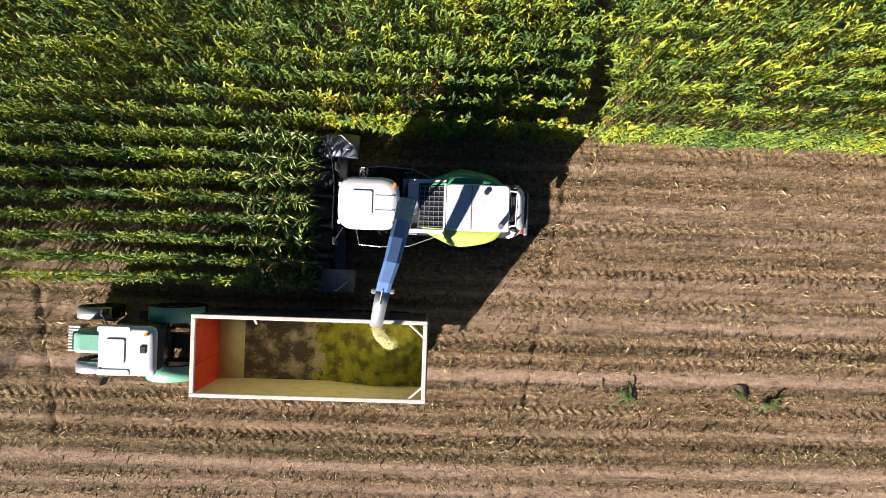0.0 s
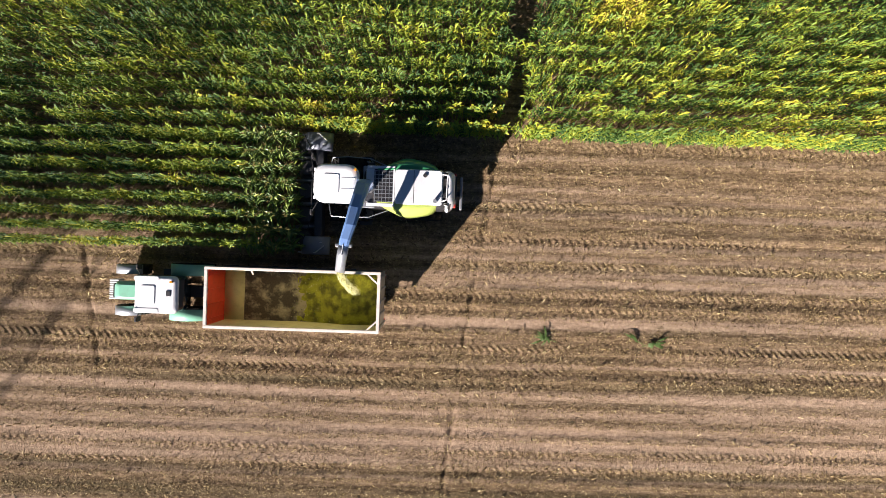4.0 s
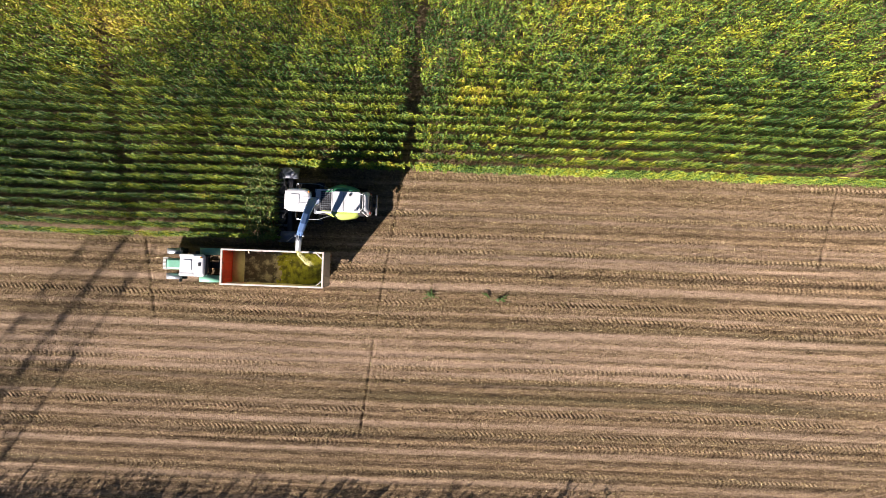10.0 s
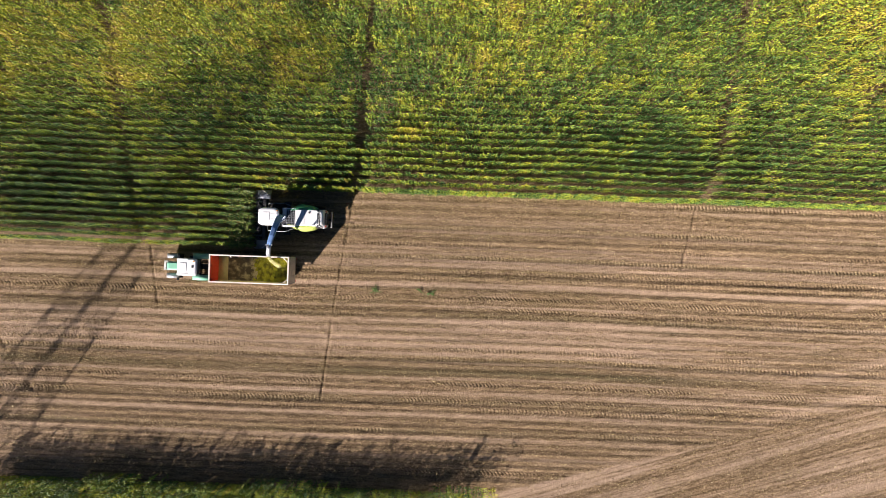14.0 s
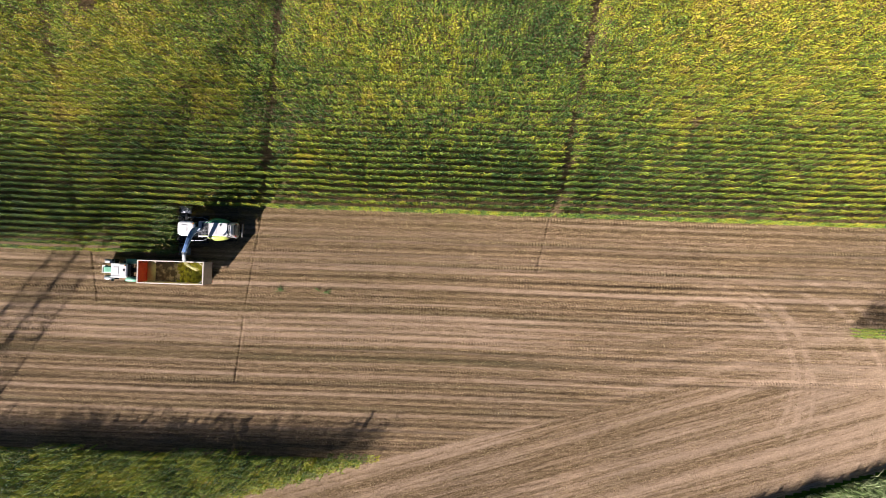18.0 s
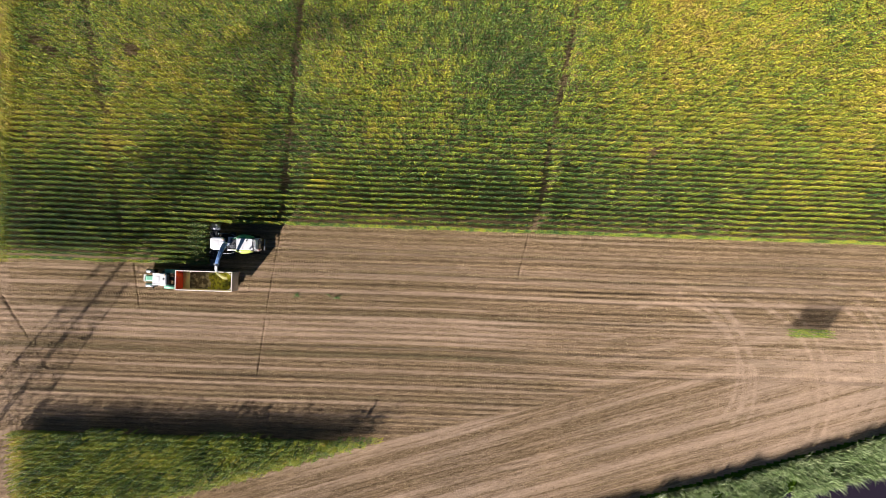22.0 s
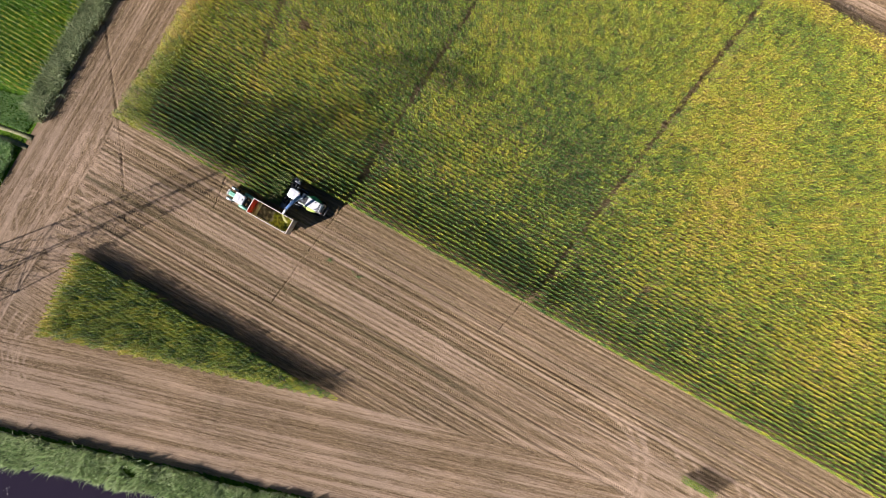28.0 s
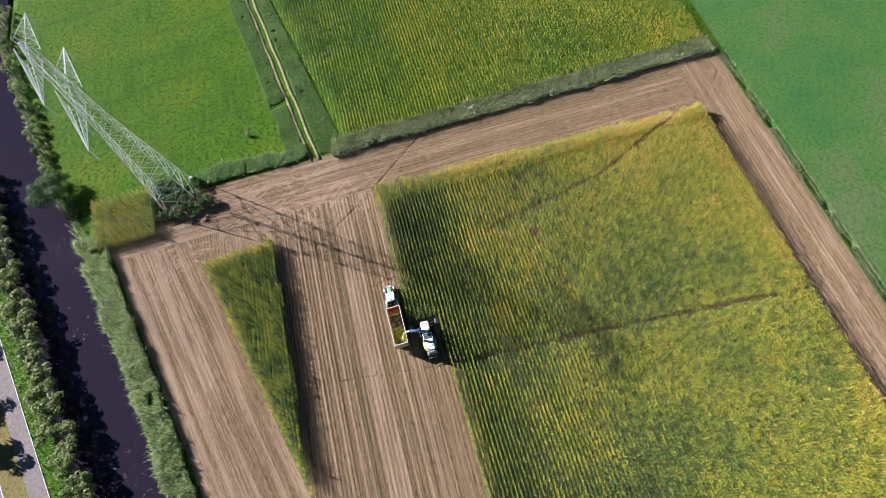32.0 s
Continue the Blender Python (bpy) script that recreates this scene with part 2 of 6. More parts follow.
def soil_fields(x, y):
    """Bare-lane share and rut depth at points of the field."""
    u, v, south, head = wedge_uv(x, y)
    w = v + 0.10 * np.sin(u * 0.11) + 0.12 * (vnoise(u, v, 0.08, 3) - 0.5)
    bare = np.zeros_like(x)
    rut = np.zeros_like(x)
    olive_lane = np.zeros_like(x)
    lane = np.full(x.shape, 0.4)
    for c, h, s in BARE:
        bare = np.maximum(bare, s * np.exp(-((w - c) / h) ** 4))
    for c, h in RUTS:
        rut = np.maximum(rut, np.exp(-((w - c) / h) ** 4))
        lane = np.minimum(lane, np.abs(w - c))
    for c, h, s in OLIVE_LANES:
        olive_lane = np.maximum(olive_lane, s * np.exp(-((w - c) / h) ** 2))
    main = ~south & ~head
    bare = np.maximum(bare, 0.4 * np.clip((-12.6 - w) / 0.3, 0, 1) * np.clip((w + 16.8) / 0.5, 0, 1))
    olive_lane = np.where(main, olive_lane, 0.0)
    # lanes of the other parts: worn pairs at machine width
    k = np.where(south, 0.75, 0.5)
    lanes = np.clip((0.6 * vnoise(u * 0.03, v, 0.75, 91) + 0.4 * vnoise(u * 0.05, v, 1.9, 92) - 0.42) * 4.5, 0, 1)
    bank = line_y(FIELD_BANK, x)
    near_bank = np.clip(1 - (y - bank - 1.5) / 11, 0, 1)
    bare = np.where(main, bare, np.clip(lanes * k + 0.45 * near_bank, 0, 1))
    rut = np.where(main, rut, 0.14 * (1 - lanes))
    # turning area where the rows meet, criss-crossed by wheels
    turn = np.clip((x + 8) / 20, 0, 1) * np.clip((-y - 9.5) / 5, 0, 1)
    ring = np.zeros_like(x)
    for cx, cy, r in ARCS:
        d = np.hypot(x - cx, y - cy)
        for off in (-1.0, 1.0):
            ring = np.maximum(ring, np.exp(-((d - r - off) / 0.3) ** 2) * (x > cx - 4) * (y > cy - 7))
    swing = np.zeros_like(x)
    for cx, cy, r in CORNER_ARCS:
        d = np.hypot(x - cx, y - cy)
        for off in (-0.9, 0.9):
            swing = np.maximum(swing, np.exp(-((d - r - off) / 0.26) ** 2) * np.clip((cx + 2 - x) / 2, 0, 1) * np.clip((cy + 5 - y) / 3, 0, 1))
    diag = np.clip(np.sin((y - 0.31 * x) * 2 * np.pi / 3.1 + 1.2 * np.sin(x * 0.05)) * 0.9 - 0.2, 0, 1)
    bare = np.maximum(bare * (1 - 0.55 * turn), np.maximum(ring * 0.9 * (turn > 0.02), 0.25 * turn + diag * 0.6 * turn + 0.45 * np.clip((x - 12) / 25, 0, 1) * np.clip((-y - 10) / 4, 0, 1)))
    # worn ways: across the gate and the corner of the headland
    gate = np.exp(-(np.hypot((x + 86) / 9, (y + 16) / 9)) ** 2)
    # wheel marks that fan out from the gate, crossing one another
    fan = np.exp(-(np.hypot((x + 82) / 12, (y + 25) / 24)) ** 4)
    cross = np.zeros_like(x)
    for q, turn_deg in enumerate((20, 48, 72, 105, 130)):
        ca, sa = math.cos(radians(turn_deg)), math.sin(radians(turn_deg))
        ua, va = x * ca + y * sa, -x * sa + y * ca
        cross = np.maximum(cross, np.clip((vnoise(ua * 0.05, va + 0.25 * np.sin(ua * 0.2), 1.5, 93 + q) - 0.64) * 6, 0, 1))
    gate = np.maximum(gate, fan * (0.12 + 0.95 * cross))
    corner = np.clip(1 - np.abs(np.hypot(x + 62, y + 46) - 17) / 7, 0, 1) * (x < -62)
    bare = np.clip(np.maximum(bare, np.maximum(gate * 0.9, np.maximum(swing, corner * 0.5 * lanes + 0.3 * corner))), 0, 1)
    # half-lost lanes: patches where litter covers them
    bare *= 0.62 + 0.6 * vnoise(u * 0.25, v * 3.0, 0.35, 5)
    fade = vnoise(u * 0.3, v * 2.0, 0.3, 6)
    # last worn term pales soil towards +x: down-sun brightness put into colour
    soil_fields.worn = np.clip(np.where(main, 0.12, 1.0) + turn + 0.35 * np.clip((x + 5) / 30, 0, 1), 0, 1)
    soil_fields.south = (south & ~head).astype(float)
    soil_fields.extra = (np.clip(olive_lane * (0.35 + 1.1 * fade), 0, 1) * (1 - turn), lane)
    return u, v, np.clip(bare, 0, 1), rut * (0.5 + 0.8 * fade)


def grid_axis(a, b, step, lo, hi):
    mid = np.arange(a, b + 1e-6, step)
    out = [lo, lo / 2, lo / 4, lo / 8]
    left = [q for q in out if q < a - 8]
    left += list(np.arange(a - 60, a, 6)) if a - 60 > left[-1] else []
    right = list(np.arange(b + 6, b + 66, 6)) + [hi / 8, hi / 4, hi / 2, hi]
    right = sorted(q for q in right if q > b + 2)
    return np.array(sorted(set(list(np.round(left, 3)) + list(np.round(mid, 3)) + list(np.round(right, 3)))))


gx = np.unique(np.concatenate([grid_axis(-92, 70, 1.0, -2400, 2400), np.arange(-92, -76, 0.25), np.arange(-76, -68, 0.2), np.arange(-39, -34.9, 0.1), np.arange(-1.9, 0.5, 0.1), np.arange(-57, -55, 0.1), np.arange(-150, -92, 1.0)]))
gy = np.unique(np.concatenate([grid_axis(-34, 1, 0.16, -2400, 2400), np.arange(-68, -34, 0.24), np.arange(1, 12, 0.22), np.arange(12, 86, 1.0), np.arange(69, 84, 0.25), np.arange(-105, -68, 0.8)]))
GX, GY = np.meshgrid(gx, gy, indexing="ij")
U, V, SB, SR = soil_fields(GX, GY)
SW, SL = soil_fields.extra
WORN, SOUTH = soil_fields.worn, soil_fields.south
field_bank = line_y(FIELD_BANK, GX)
in_field = (GX > -91.3) & (GX < 120) & (GY > field_bank) & (GY < 81.3)
water_e, water_w = line_y(WATER_E, GX), line_y(WATER_W, GX)
H = np.zeros_like(GX)
row = 0.5 + 0.5 * np.cos(V * 2 * np.pi / 0.75)
fine = vnoise(GX, GY, 1.6, 1) - 0.5
H += np.where(in_field, 0.085 * row ** 2 * (1 - 0.85 * SB) * np.clip(1.9 * vnoise(U * 0.06, V * 1.33, 1.0, 4) - 0.3, 0, 1) - 0.06 * SR + 0.05 * fine - 0.02 * SB, 0.05 * (vnoise(GX, GY, 0.3, 2) - 0.5))
# soil colour darkened along the drains, adding to the shade of their depth
DRAIN_DARK = np.zeros_like(GX)
for a, b, k in DRAINS:
    d = seg_dist(GX, GY, a, b) + 0.16 * (vnoise(GX, GY, 0.7, 9) - 0.5)
    g = k * np.exp(-(d / 0.10) ** 2) * in_field * np.clip(0.45 + 1.3 * (vnoise(GX, GY, 1.1, 10) - 0.25), 0.3 * k, 1)
    H -= 0.24 * g
    DRAIN_DARK = np.maximum(DRAIN_DARK, g)
# the river bed, and the ditches beside the track and the eastern meadow
mid = (water_e + water_w) / 2
half = (water_e - water_w) / 2
inside = np.clip((half + 1.2 - np.abs(GY - mid)) / 2.4, 0, 1) * (np.abs(GX) < 400)
H -= 2.0 * inside
H -= 0.6 * np.exp(-((GY - 82.6) / 0.5) ** 2) * (GX > -88)
H -= 0.5 * np.exp(-((GX + 91.6) / 0.5) ** 2) * (GY > -12) * (GY < 80)
mask_grass = ~in_field
verts = np.stack([GX, GY, H], -1).reshape(-1, 3)
nx, ny = GX.shape
ii = np.arange(nx * ny).reshape(nx, ny)
quads = np.stack([ii[:-1, :-1], ii[1:, :-1], ii[1:, 1:], ii[:-1, 1:]], -1).reshape(-1, 4)
cx, cy = (GX[:-1, :-1] + GX[1:, 1:]) / 2, (GY[:-1, :-1] + GY[1:, 1:]) / 2
cell_field = (cx > -91.3) & (cx < 120) & (cy > line_y(FIELD_BANK, cx)) & (cy < 81.3)
cell_bed = np.abs(cy - (line_y(WATER_E, cx) + line_y(WATER_W, cx)) / 2) < (line_y(WATER_E, cx) - line_y(WATER_W, cx)) / 2 + 0.3
midx = np.where(cell_field, 0, np.where(cell_bed, 2, np.where(cy > 82.8, 3, 1))).reshape(-1)

soil = mat("field_soil", rough=0.95)
bsdf(soil).inputs["Diffuse Roughness"].default_value = 0.45
_c = coords(soil)
_uv = attr(soil, "row_uv", "Vector")
_bare, _rut = attr(soil, "bare"), attr(soil, "rut")
_n1 = noise_tex(soil, _uv, 1.0, 6, 0.65, (0.12, 4.0, 1))
_n2 = noise_tex(soil, _c, 5.0, 8, 0.78)
_n3 = noise_tex(soil, _c, 0.06, 3)
_brown = ramp(soil, _n2, [(0.3, (0.085, 0.056, 0.033)), (0.5, (0.25, 0.171, 0.10)), (0.66, (0.46, 0.335, 0.195))])
_tan = ramp(soil, _n2, [(0.3, (0.27, 0.185, 0.125)), (0.5, (0.44, 0.315, 0.218)), (0.7, (0.59, 0.445, 0.32))])
# broad worn lanes of the other parts of the field, and wheel circles of the turning place
_worn, _south = attr(soil, "worn"), attr(soil, "south")
_pos = soil.node_tree.nodes.new("ShaderNodeSeparateXYZ")
link(soil, _c, _pos.inputs[0])
_uvp = soil.node_tree.nodes.new("ShaderNodeSeparateXYZ")
link(soil, _uv, _uvp.inputs[0])
_n4 = noise_tex(soil, _uv, 1.0, 4, 0.7, (0.012, 1.1, 1))
_n5 = noise_tex(soil, _c, 0.45, 4, 0.6)


def saturate(v):
    return maths(soil, "MINIMUM", maths(soil, "MAXIMUM", v, 0.0), 1.0)


_mark = None
for _cx, _cy, _r in ARCS:
    _dx, _dy = maths(soil, "SUBTRACT", _pos.outputs[0], _cx), maths(soil, "SUBTRACT", _pos.outputs[1], _cy)
    _d = maths(soil, "SQRT", maths(soil, "ADD", maths(soil, "MULTIPLY", _dx, _dx), maths(soil, "MULTIPLY", _dy, _dy)))
    _off = maths(soil, "ABSOLUTE", maths(soil, "SUBTRACT", maths(soil, "ABSOLUTE", maths(soil, "SUBTRACT", _d, _r)), 0.85))
    _k = saturate(maths(soil, "SUBTRACT", 1.7, maths(soil, "MULTIPLY", _off, 4.6)))
    _k = maths(soil, "MULTIPLY", _k, maths(soil, "MULTIPLY", saturate(maths(soil, "MULTIPLY", maths(soil, "ADD", _dx, 3.0), 0.3)), saturate(maths(soil, "MULTIPLY", maths(soil, "ADD", _dy, 8.0), 0.4))))
    _mark = _k if _mark is None else maths(soil, "MAXIMUM", _mark, _k)
for _v0, _hw in ((-6.6, 0.35), (-8.2, 0.3), (-9.6, 0.4), (-11.4, 0.3)):
    _k = saturate(maths(soil, "SUBTRACT", 1.6, maths(soil, "MULTIPLY", maths(soil, "ABSOLUTE", maths(soil, "SUBTRACT", _uvp.outputs[1], _v0)), 1.6 / (_hw * 1.3))))
    _mark = maths(soil, "MAXIMUM", _mark, maths(soil, "MULTIPLY", _k, maths(soil, "MULTIPLY", _south, 0.8)))
_mark = maths(soil, "MULTIPLY", _mark, ramp(soil, _n5, [(0.36, (0.25, 0.25, 0.25)), (0.6, (1, 1, 1))]))
_f = maths(soil, "ADD", maths(soil, "MULTIPLY", _bare, 0.95), maths(soil, "MULTIPLY", maths(soil, "SUBTRACT", _n1, 0.47), 1.9))
_f = maths(soil, "ADD", _f, maths(soil, "MULTIPLY", maths(soil, "SUBTRACT", _n4, 0.53), maths(soil, "MULTIPLY", _worn, 3.6)))
_f = maths(soil, "ADD", _f, maths(soil, "MULTIPLY", _mark, 0.55))
_base = mixc(soil, maths(soil, "MINIMUM", maths(soil, "MAXIMUM", _f, 0.0), 1.0), _brown, _tan)
_green = ramp(soil, noise_tex(soil, _uv, 0.5, 4, 0.6, (0.25, 1.2, 1)), [(0.58, (0, 0, 0)), (0.76, (0.3, 0.3, 0.3))])
_base = mixc(soil, _green, _base, (0.12, 0.115, 0.05))
_sv = soil.node_tree.nodes.new("ShaderNodeSeparateXYZ")
link(soil, _uv, _sv.inputs[0])
# darker row lines: litter, and stubble shade put into the colour
_rw = maths(soil, "ABSOLUTE", maths(soil, "SUBTRACT", maths(soil, "FRACT", maths(soil, "MULTIPLY", _sv.outputs[1], 1 / 0.75)), 0.5))
_rw = ramp(soil, _rw, [(0.04, (0.85, 0.85, 0.85)), (0.22, (0, 0, 0))])
_wn = soil.node_tree.nodes.new("ShaderNodeTexWhiteNoise")
_wn.noise_dimensions = "1D"
link(soil, maths(soil, "FLOOR", maths(soil, "MULTIPLY", _sv.outputs[1], 1 / 0.75)), _wn.inputs["W"])
_rw = maths(soil, "MULTIPLY", _rw, ramp(soil, _wn.outputs["Value"], [(0.1, (0.25, 0.25, 0.25)), (0.8, (1, 1, 1))]))
_rw = maths(soil, "MULTIPLY", maths(soil, "MULTIPLY", _rw, maths(soil, "SUBTRACT", 1.0, _bare)), ramp(soil, _n1, [(0.36, (1, 1, 1)), (0.6, (0.15, 0.15, 0.15))]))
_base = mixc(soil, _rw, _base, (0.085, 0.056, 0.034))
_base = mixc(soil, maths(soil, "MULTIPLY", attr(soil, "olive_lane"), 0.85), _base, ramp(soil, _n2, [(0.35, (0.035, 0.034, 0.018)), (0.6, (0.10, 0.092, 0.045)), (0.75, (0.26, 0.21, 0.12))]))
# matted trash between the rows, and pale straw flecks on it
_n6 = noise_tex(soil, _uv, 1.0, 7, 0.72, (0.7, 4.2, 1))
_mat = maths(soil, "MULTIPLY", ramp(soil, _n6, [(0.46, (0, 0, 0)), (0.56, (0.62, 0.62, 0.62))]), maths(soil, "SUBTRACT", 1.0, maths(soil, "MULTIPLY", saturate(_f), 0.72)))
_base = mixc(soil, _mat, _base, (0.088, 0.057, 0.03))
_fleck = ramp(soil, noise_tex(soil, _uv, 1.0, 3, 0.6, (5.0, 8.0, 1)), [(0.60, (0, 0, 0)), (0.66, (0.7, 0.7, 0.7))])
_base = mixc(soil, maths(soil, "MULTIPLY", _fleck, maths(soil, "SUBTRACT", 1.0, maths(soil, "MULTIPLY", saturate(_f), 0.6))), _base, (0.50, 0.38, 0.19))
_tone = ramp(soil, _n3, [(0.3, (1.06, 1.06, 1.06)), (0.7, (1.28, 1.25, 1.21))])
_base = mixc(soil, 1.0, _base, _tone, "MULTIPLY")
_base = mixc(soil, maths(soil, "MULTIPLY", attr(soil, "drain_dark"), 0.4), _base, (0.05, 0.034, 0.022))
link(soil, _base, bsdf(soil).inputs["Base Color"])
# tyre lugs: slanted bars along the lanes
_sep = soil.node_tree.nodes.new("ShaderNodeSeparateXYZ")
link(soil, _uv, _sep.inputs[0])
_ph = maths(soil, "ADD", maths(soil, "MULTIPLY", _sep.outputs[0], 17.0), maths(soil, "MULTIPLY", attr(soil, "lane"), 15.0))
_lug = maths(soil, "MULTIPLY", maths(soil, "SINE", _ph), maths(soil, "MULTIPLY", maths(soil, "ADD", maths(soil, "MULTIPLY", _rut, 1.0), 0.03), ramp(soil, noise_tex(soil, _uv, 1.0, 3, 0.6, (0.16, 1.3, 1)), [(0.4, (0.1, 0.1, 0.1)), (0.62, (1, 1, 1))])))
_h = maths(soil, "ADD", maths(soil, "MULTIPLY", _lug, 0.6), maths(soil, "ADD", _n2, maths(soil, "MULTIPLY", noise_tex(soil, _c, 28.0, 4), 0.5)))
bump(soil, _h, 0.9, 0.09)

grass = mat("meadow_grass", rough=0.85)
_c = coords(grass)
_g1 = noise_tex(grass, _c, 0.05, 5, 0.6)
_g2 = noise_tex(grass, _c, 1.1, 8, 0.8)
_g3 = noise_tex(grass, _c, 0.35, 5, 0.65, (0.1, 2.2, 1))
_gc = ramp(grass, _g1, [(0.3, (0.042, 0.12, 0.009)), (0.5, (0.078, 0.175, 0.008)), (0.68, (0.15, 0.20, 0.010))])
_gc = mixc(grass, ramp(grass, _g3, [(0.42, (0, 0, 0)), (0.62, (0.7, 0.7, 0.7))]), _gc, (0.10, 0.20, 0.009))
_gc = mixc(grass, ramp(grass, _g2, [(0.48, (0, 0, 0)), (0.58, (0.9, 0.9, 0.9))]), _gc, (0.02, 0.065, 0.008))
link(grass, _gc, bsdf(grass).inputs["Base Color"])
bump(grass, maths(grass, "ADD", _g2, noise_tex(grass, _c, 5.0, 5, 0.7)), 1.0, 0.35)
grass_east = mat("eastern_meadow_grass", rough=0.85)
_c = coords(grass_east)
_g1 = noise_tex(grass_east, _c, 0.03, 4, 0.6)
_g2 = noise_tex(grass_east, _c, 1.3, 8, 0.85)
_gc = ramp(grass_east, _g1, [(0.36, (0.055, 0.17, 0.052)), (0.5, (0.09, 0.20, 0.045)), (0.62, (0.14, 0.20, 0.075))])
_gc = mixc(grass_east, ramp(grass_east, _g2, [(0.47, (0, 0, 0)), (0.6, (0.75, 0.75, 0.75))]), _gc, (0.03, 0.095, 0.03))
link(grass_east, _gc, bsdf(grass_east).inputs["Base Color"])
bump(grass_east, _g2, 1.0, 0.4)
bed = mat("river_mud", (0.05, 0.04, 0.03), 0.9)

ground = np_mesh("ground", verts, quads, [soil, grass, bed, grass_east], midx, {
    "row_uv": ("FLOAT_VECTOR", np.stack([U, V, np.zeros_like(U)], -1).reshape(-1, 3)),
    "bare": ("FLOAT", SB.reshape(-1)), "rut": ("FLOAT", SR.reshape(-1)), "drain_dark": ("FLOAT", DRAIN_DARK.reshape(-1)), "olive_lane": ("FLOAT", SW.reshape(-1)), "lane": ("FLOAT", SL.reshape(-1)), "worn": ("FLOAT", WORN.reshape(-1)), "south": ("FLOAT", SOUTH.reshape(-1))}, smooth=True, quads=True)
tagged(ground, "harvested brown maize field with wheel tracks, green meadows around", "ground", kind="structure")

# ---- river ----
river_water = mat("river_water", (0.023, 0.017, 0.029), 0.08)
bsdf(river_water).inputs["IOR"].default_value = 1.33
_c = coords(river_water)
bump(river_water, noise_tex(river_water, _c, 1.2, 4, 0.6), 0.12, 0.05)
wx = np.linspace(-220, 160, 60)
bm = bmesh.new()
_a = [bm.verts.new((x, float(line_y(WATER_W, x)) - 1.0, -0.75)) for x in wx]
_b = [bm.verts.new((x, float(line_y(WATER_E, x)) + 1.0, -0.75)) for x in wx]
for i in range(len(wx) - 1):
    bm.faces.new((_a[i], _a[i + 1], _b[i + 1], _b[i]))
water = part("water", bm, river_water, None)
tagged(water, "dark still river water between reed banks", "water", kind="structure")


# ---- maize: rows of single plants, each with arched leaves, built as fields of stuff ----
leaf = mat("maize_leaf", rough=0.4)
_dry = attr(leaf, "dry")
_isl = leaf.node_tree.nodes.new("ShaderNodeNewGeometry").outputs["Random Per Island"]
_v = maths(leaf, "ADD", _dry, maths(leaf, "MULTIPLY", maths(leaf, "SUBTRACT", _isl, 0.5), 0.2))
_col = ramp(leaf, _v, [(0.0, (0.04, 0.10, 0.027)), (0.25, (0.165, 0.275, 0.05)), (0.48, (0.36, 0.455, 0.05)), (0.74, (0.61, 0.545, 0.045)), (1.0, (0.70, 0.52, 0.12))])
bsdf(leaf).inputs["Roughness"].default_value = 0.55
bsdf(leaf).inputs["Diffuse Roughness"].default_value = 0.6
link(leaf, _col, bsdf(leaf).inputs["Base Color"])
bsdf(leaf).inputs["Specular IOR Level"].default_value = 0.3
_tl = node(leaf, "ShaderNodeBsdfTranslucent")
link(leaf, _col, _tl.inputs["Color"])
_mx = node(leaf, "ShaderNodeMixShader", Fac=0.12)
link(leaf, bsdf(leaf).outputs[0], _mx.inputs[1])
link(leaf, _tl.outputs[0], _mx.inputs[2])
link(leaf, _mx.outputs[0], leaf.node_tree.nodes["Material Output"].inputs["Surface"])


def dry_lit(x, y):
    """How yellow the crop stands: patches over the field, riper at its edges, lightened towards +x and +y."""
    d = 0.235 + 0.24 * (vnoise(x, y, 0.045, 11) - 0.5) + 0.26 * (vnoise(x, y, 0.14, 12) - 0.5) + 0.18 * (vnoise(x, y, 0.6, 13) - 0.5)
    d += 0.20 * np.exp(-(((x - 34) / 26) ** 2 + ((y - 22) / 10) ** 2))
    # x and y gradients put the brighter look down-sun into the leaf colour
    d += 0.09 * np.clip((x + 10) / 30, 0, 1) + 0.08 * np.clip((y - 5) / 9, 0, 1) + 0.08 * np.clip((y - 18) / 30, 0, 1) + 0.12 * np.clip((-64 - x) / 8, 0, 1) * (y > -8)
    # rust-brown patches where plants have dried off
    d += 0.16 * np.clip((vnoise(x, y, 0.10, 17) - 0.62) * 4, 0, 1) - 0.06 * np.clip((9 - y) / 6, 0, 1) + 0.14 * np.exp(-(((x + 65) / 8) ** 2 + ((y - 14) / 6) ** 2)) + 0.14 * np.exp(-(((x + 47) / 6) ** 2 + ((y - 15) / 5) ** 2))
    d += 0.05 * np.clip((y - 34) / 18, 0, 1)
    # near rows yellowed towards +x to lighten them
    d += 0.10 * np.clip((x + 37) / 6, 0, 1) * np.clip((12 - y) / 8, 0, 1)
    d += 0.07 * np.clip((-40 - x) / 15, 0, 1) * np.clip((y - 3) / 8, 0, 1)
    return d


TUFTS = np.random.default_rng(77).random((251, 241))


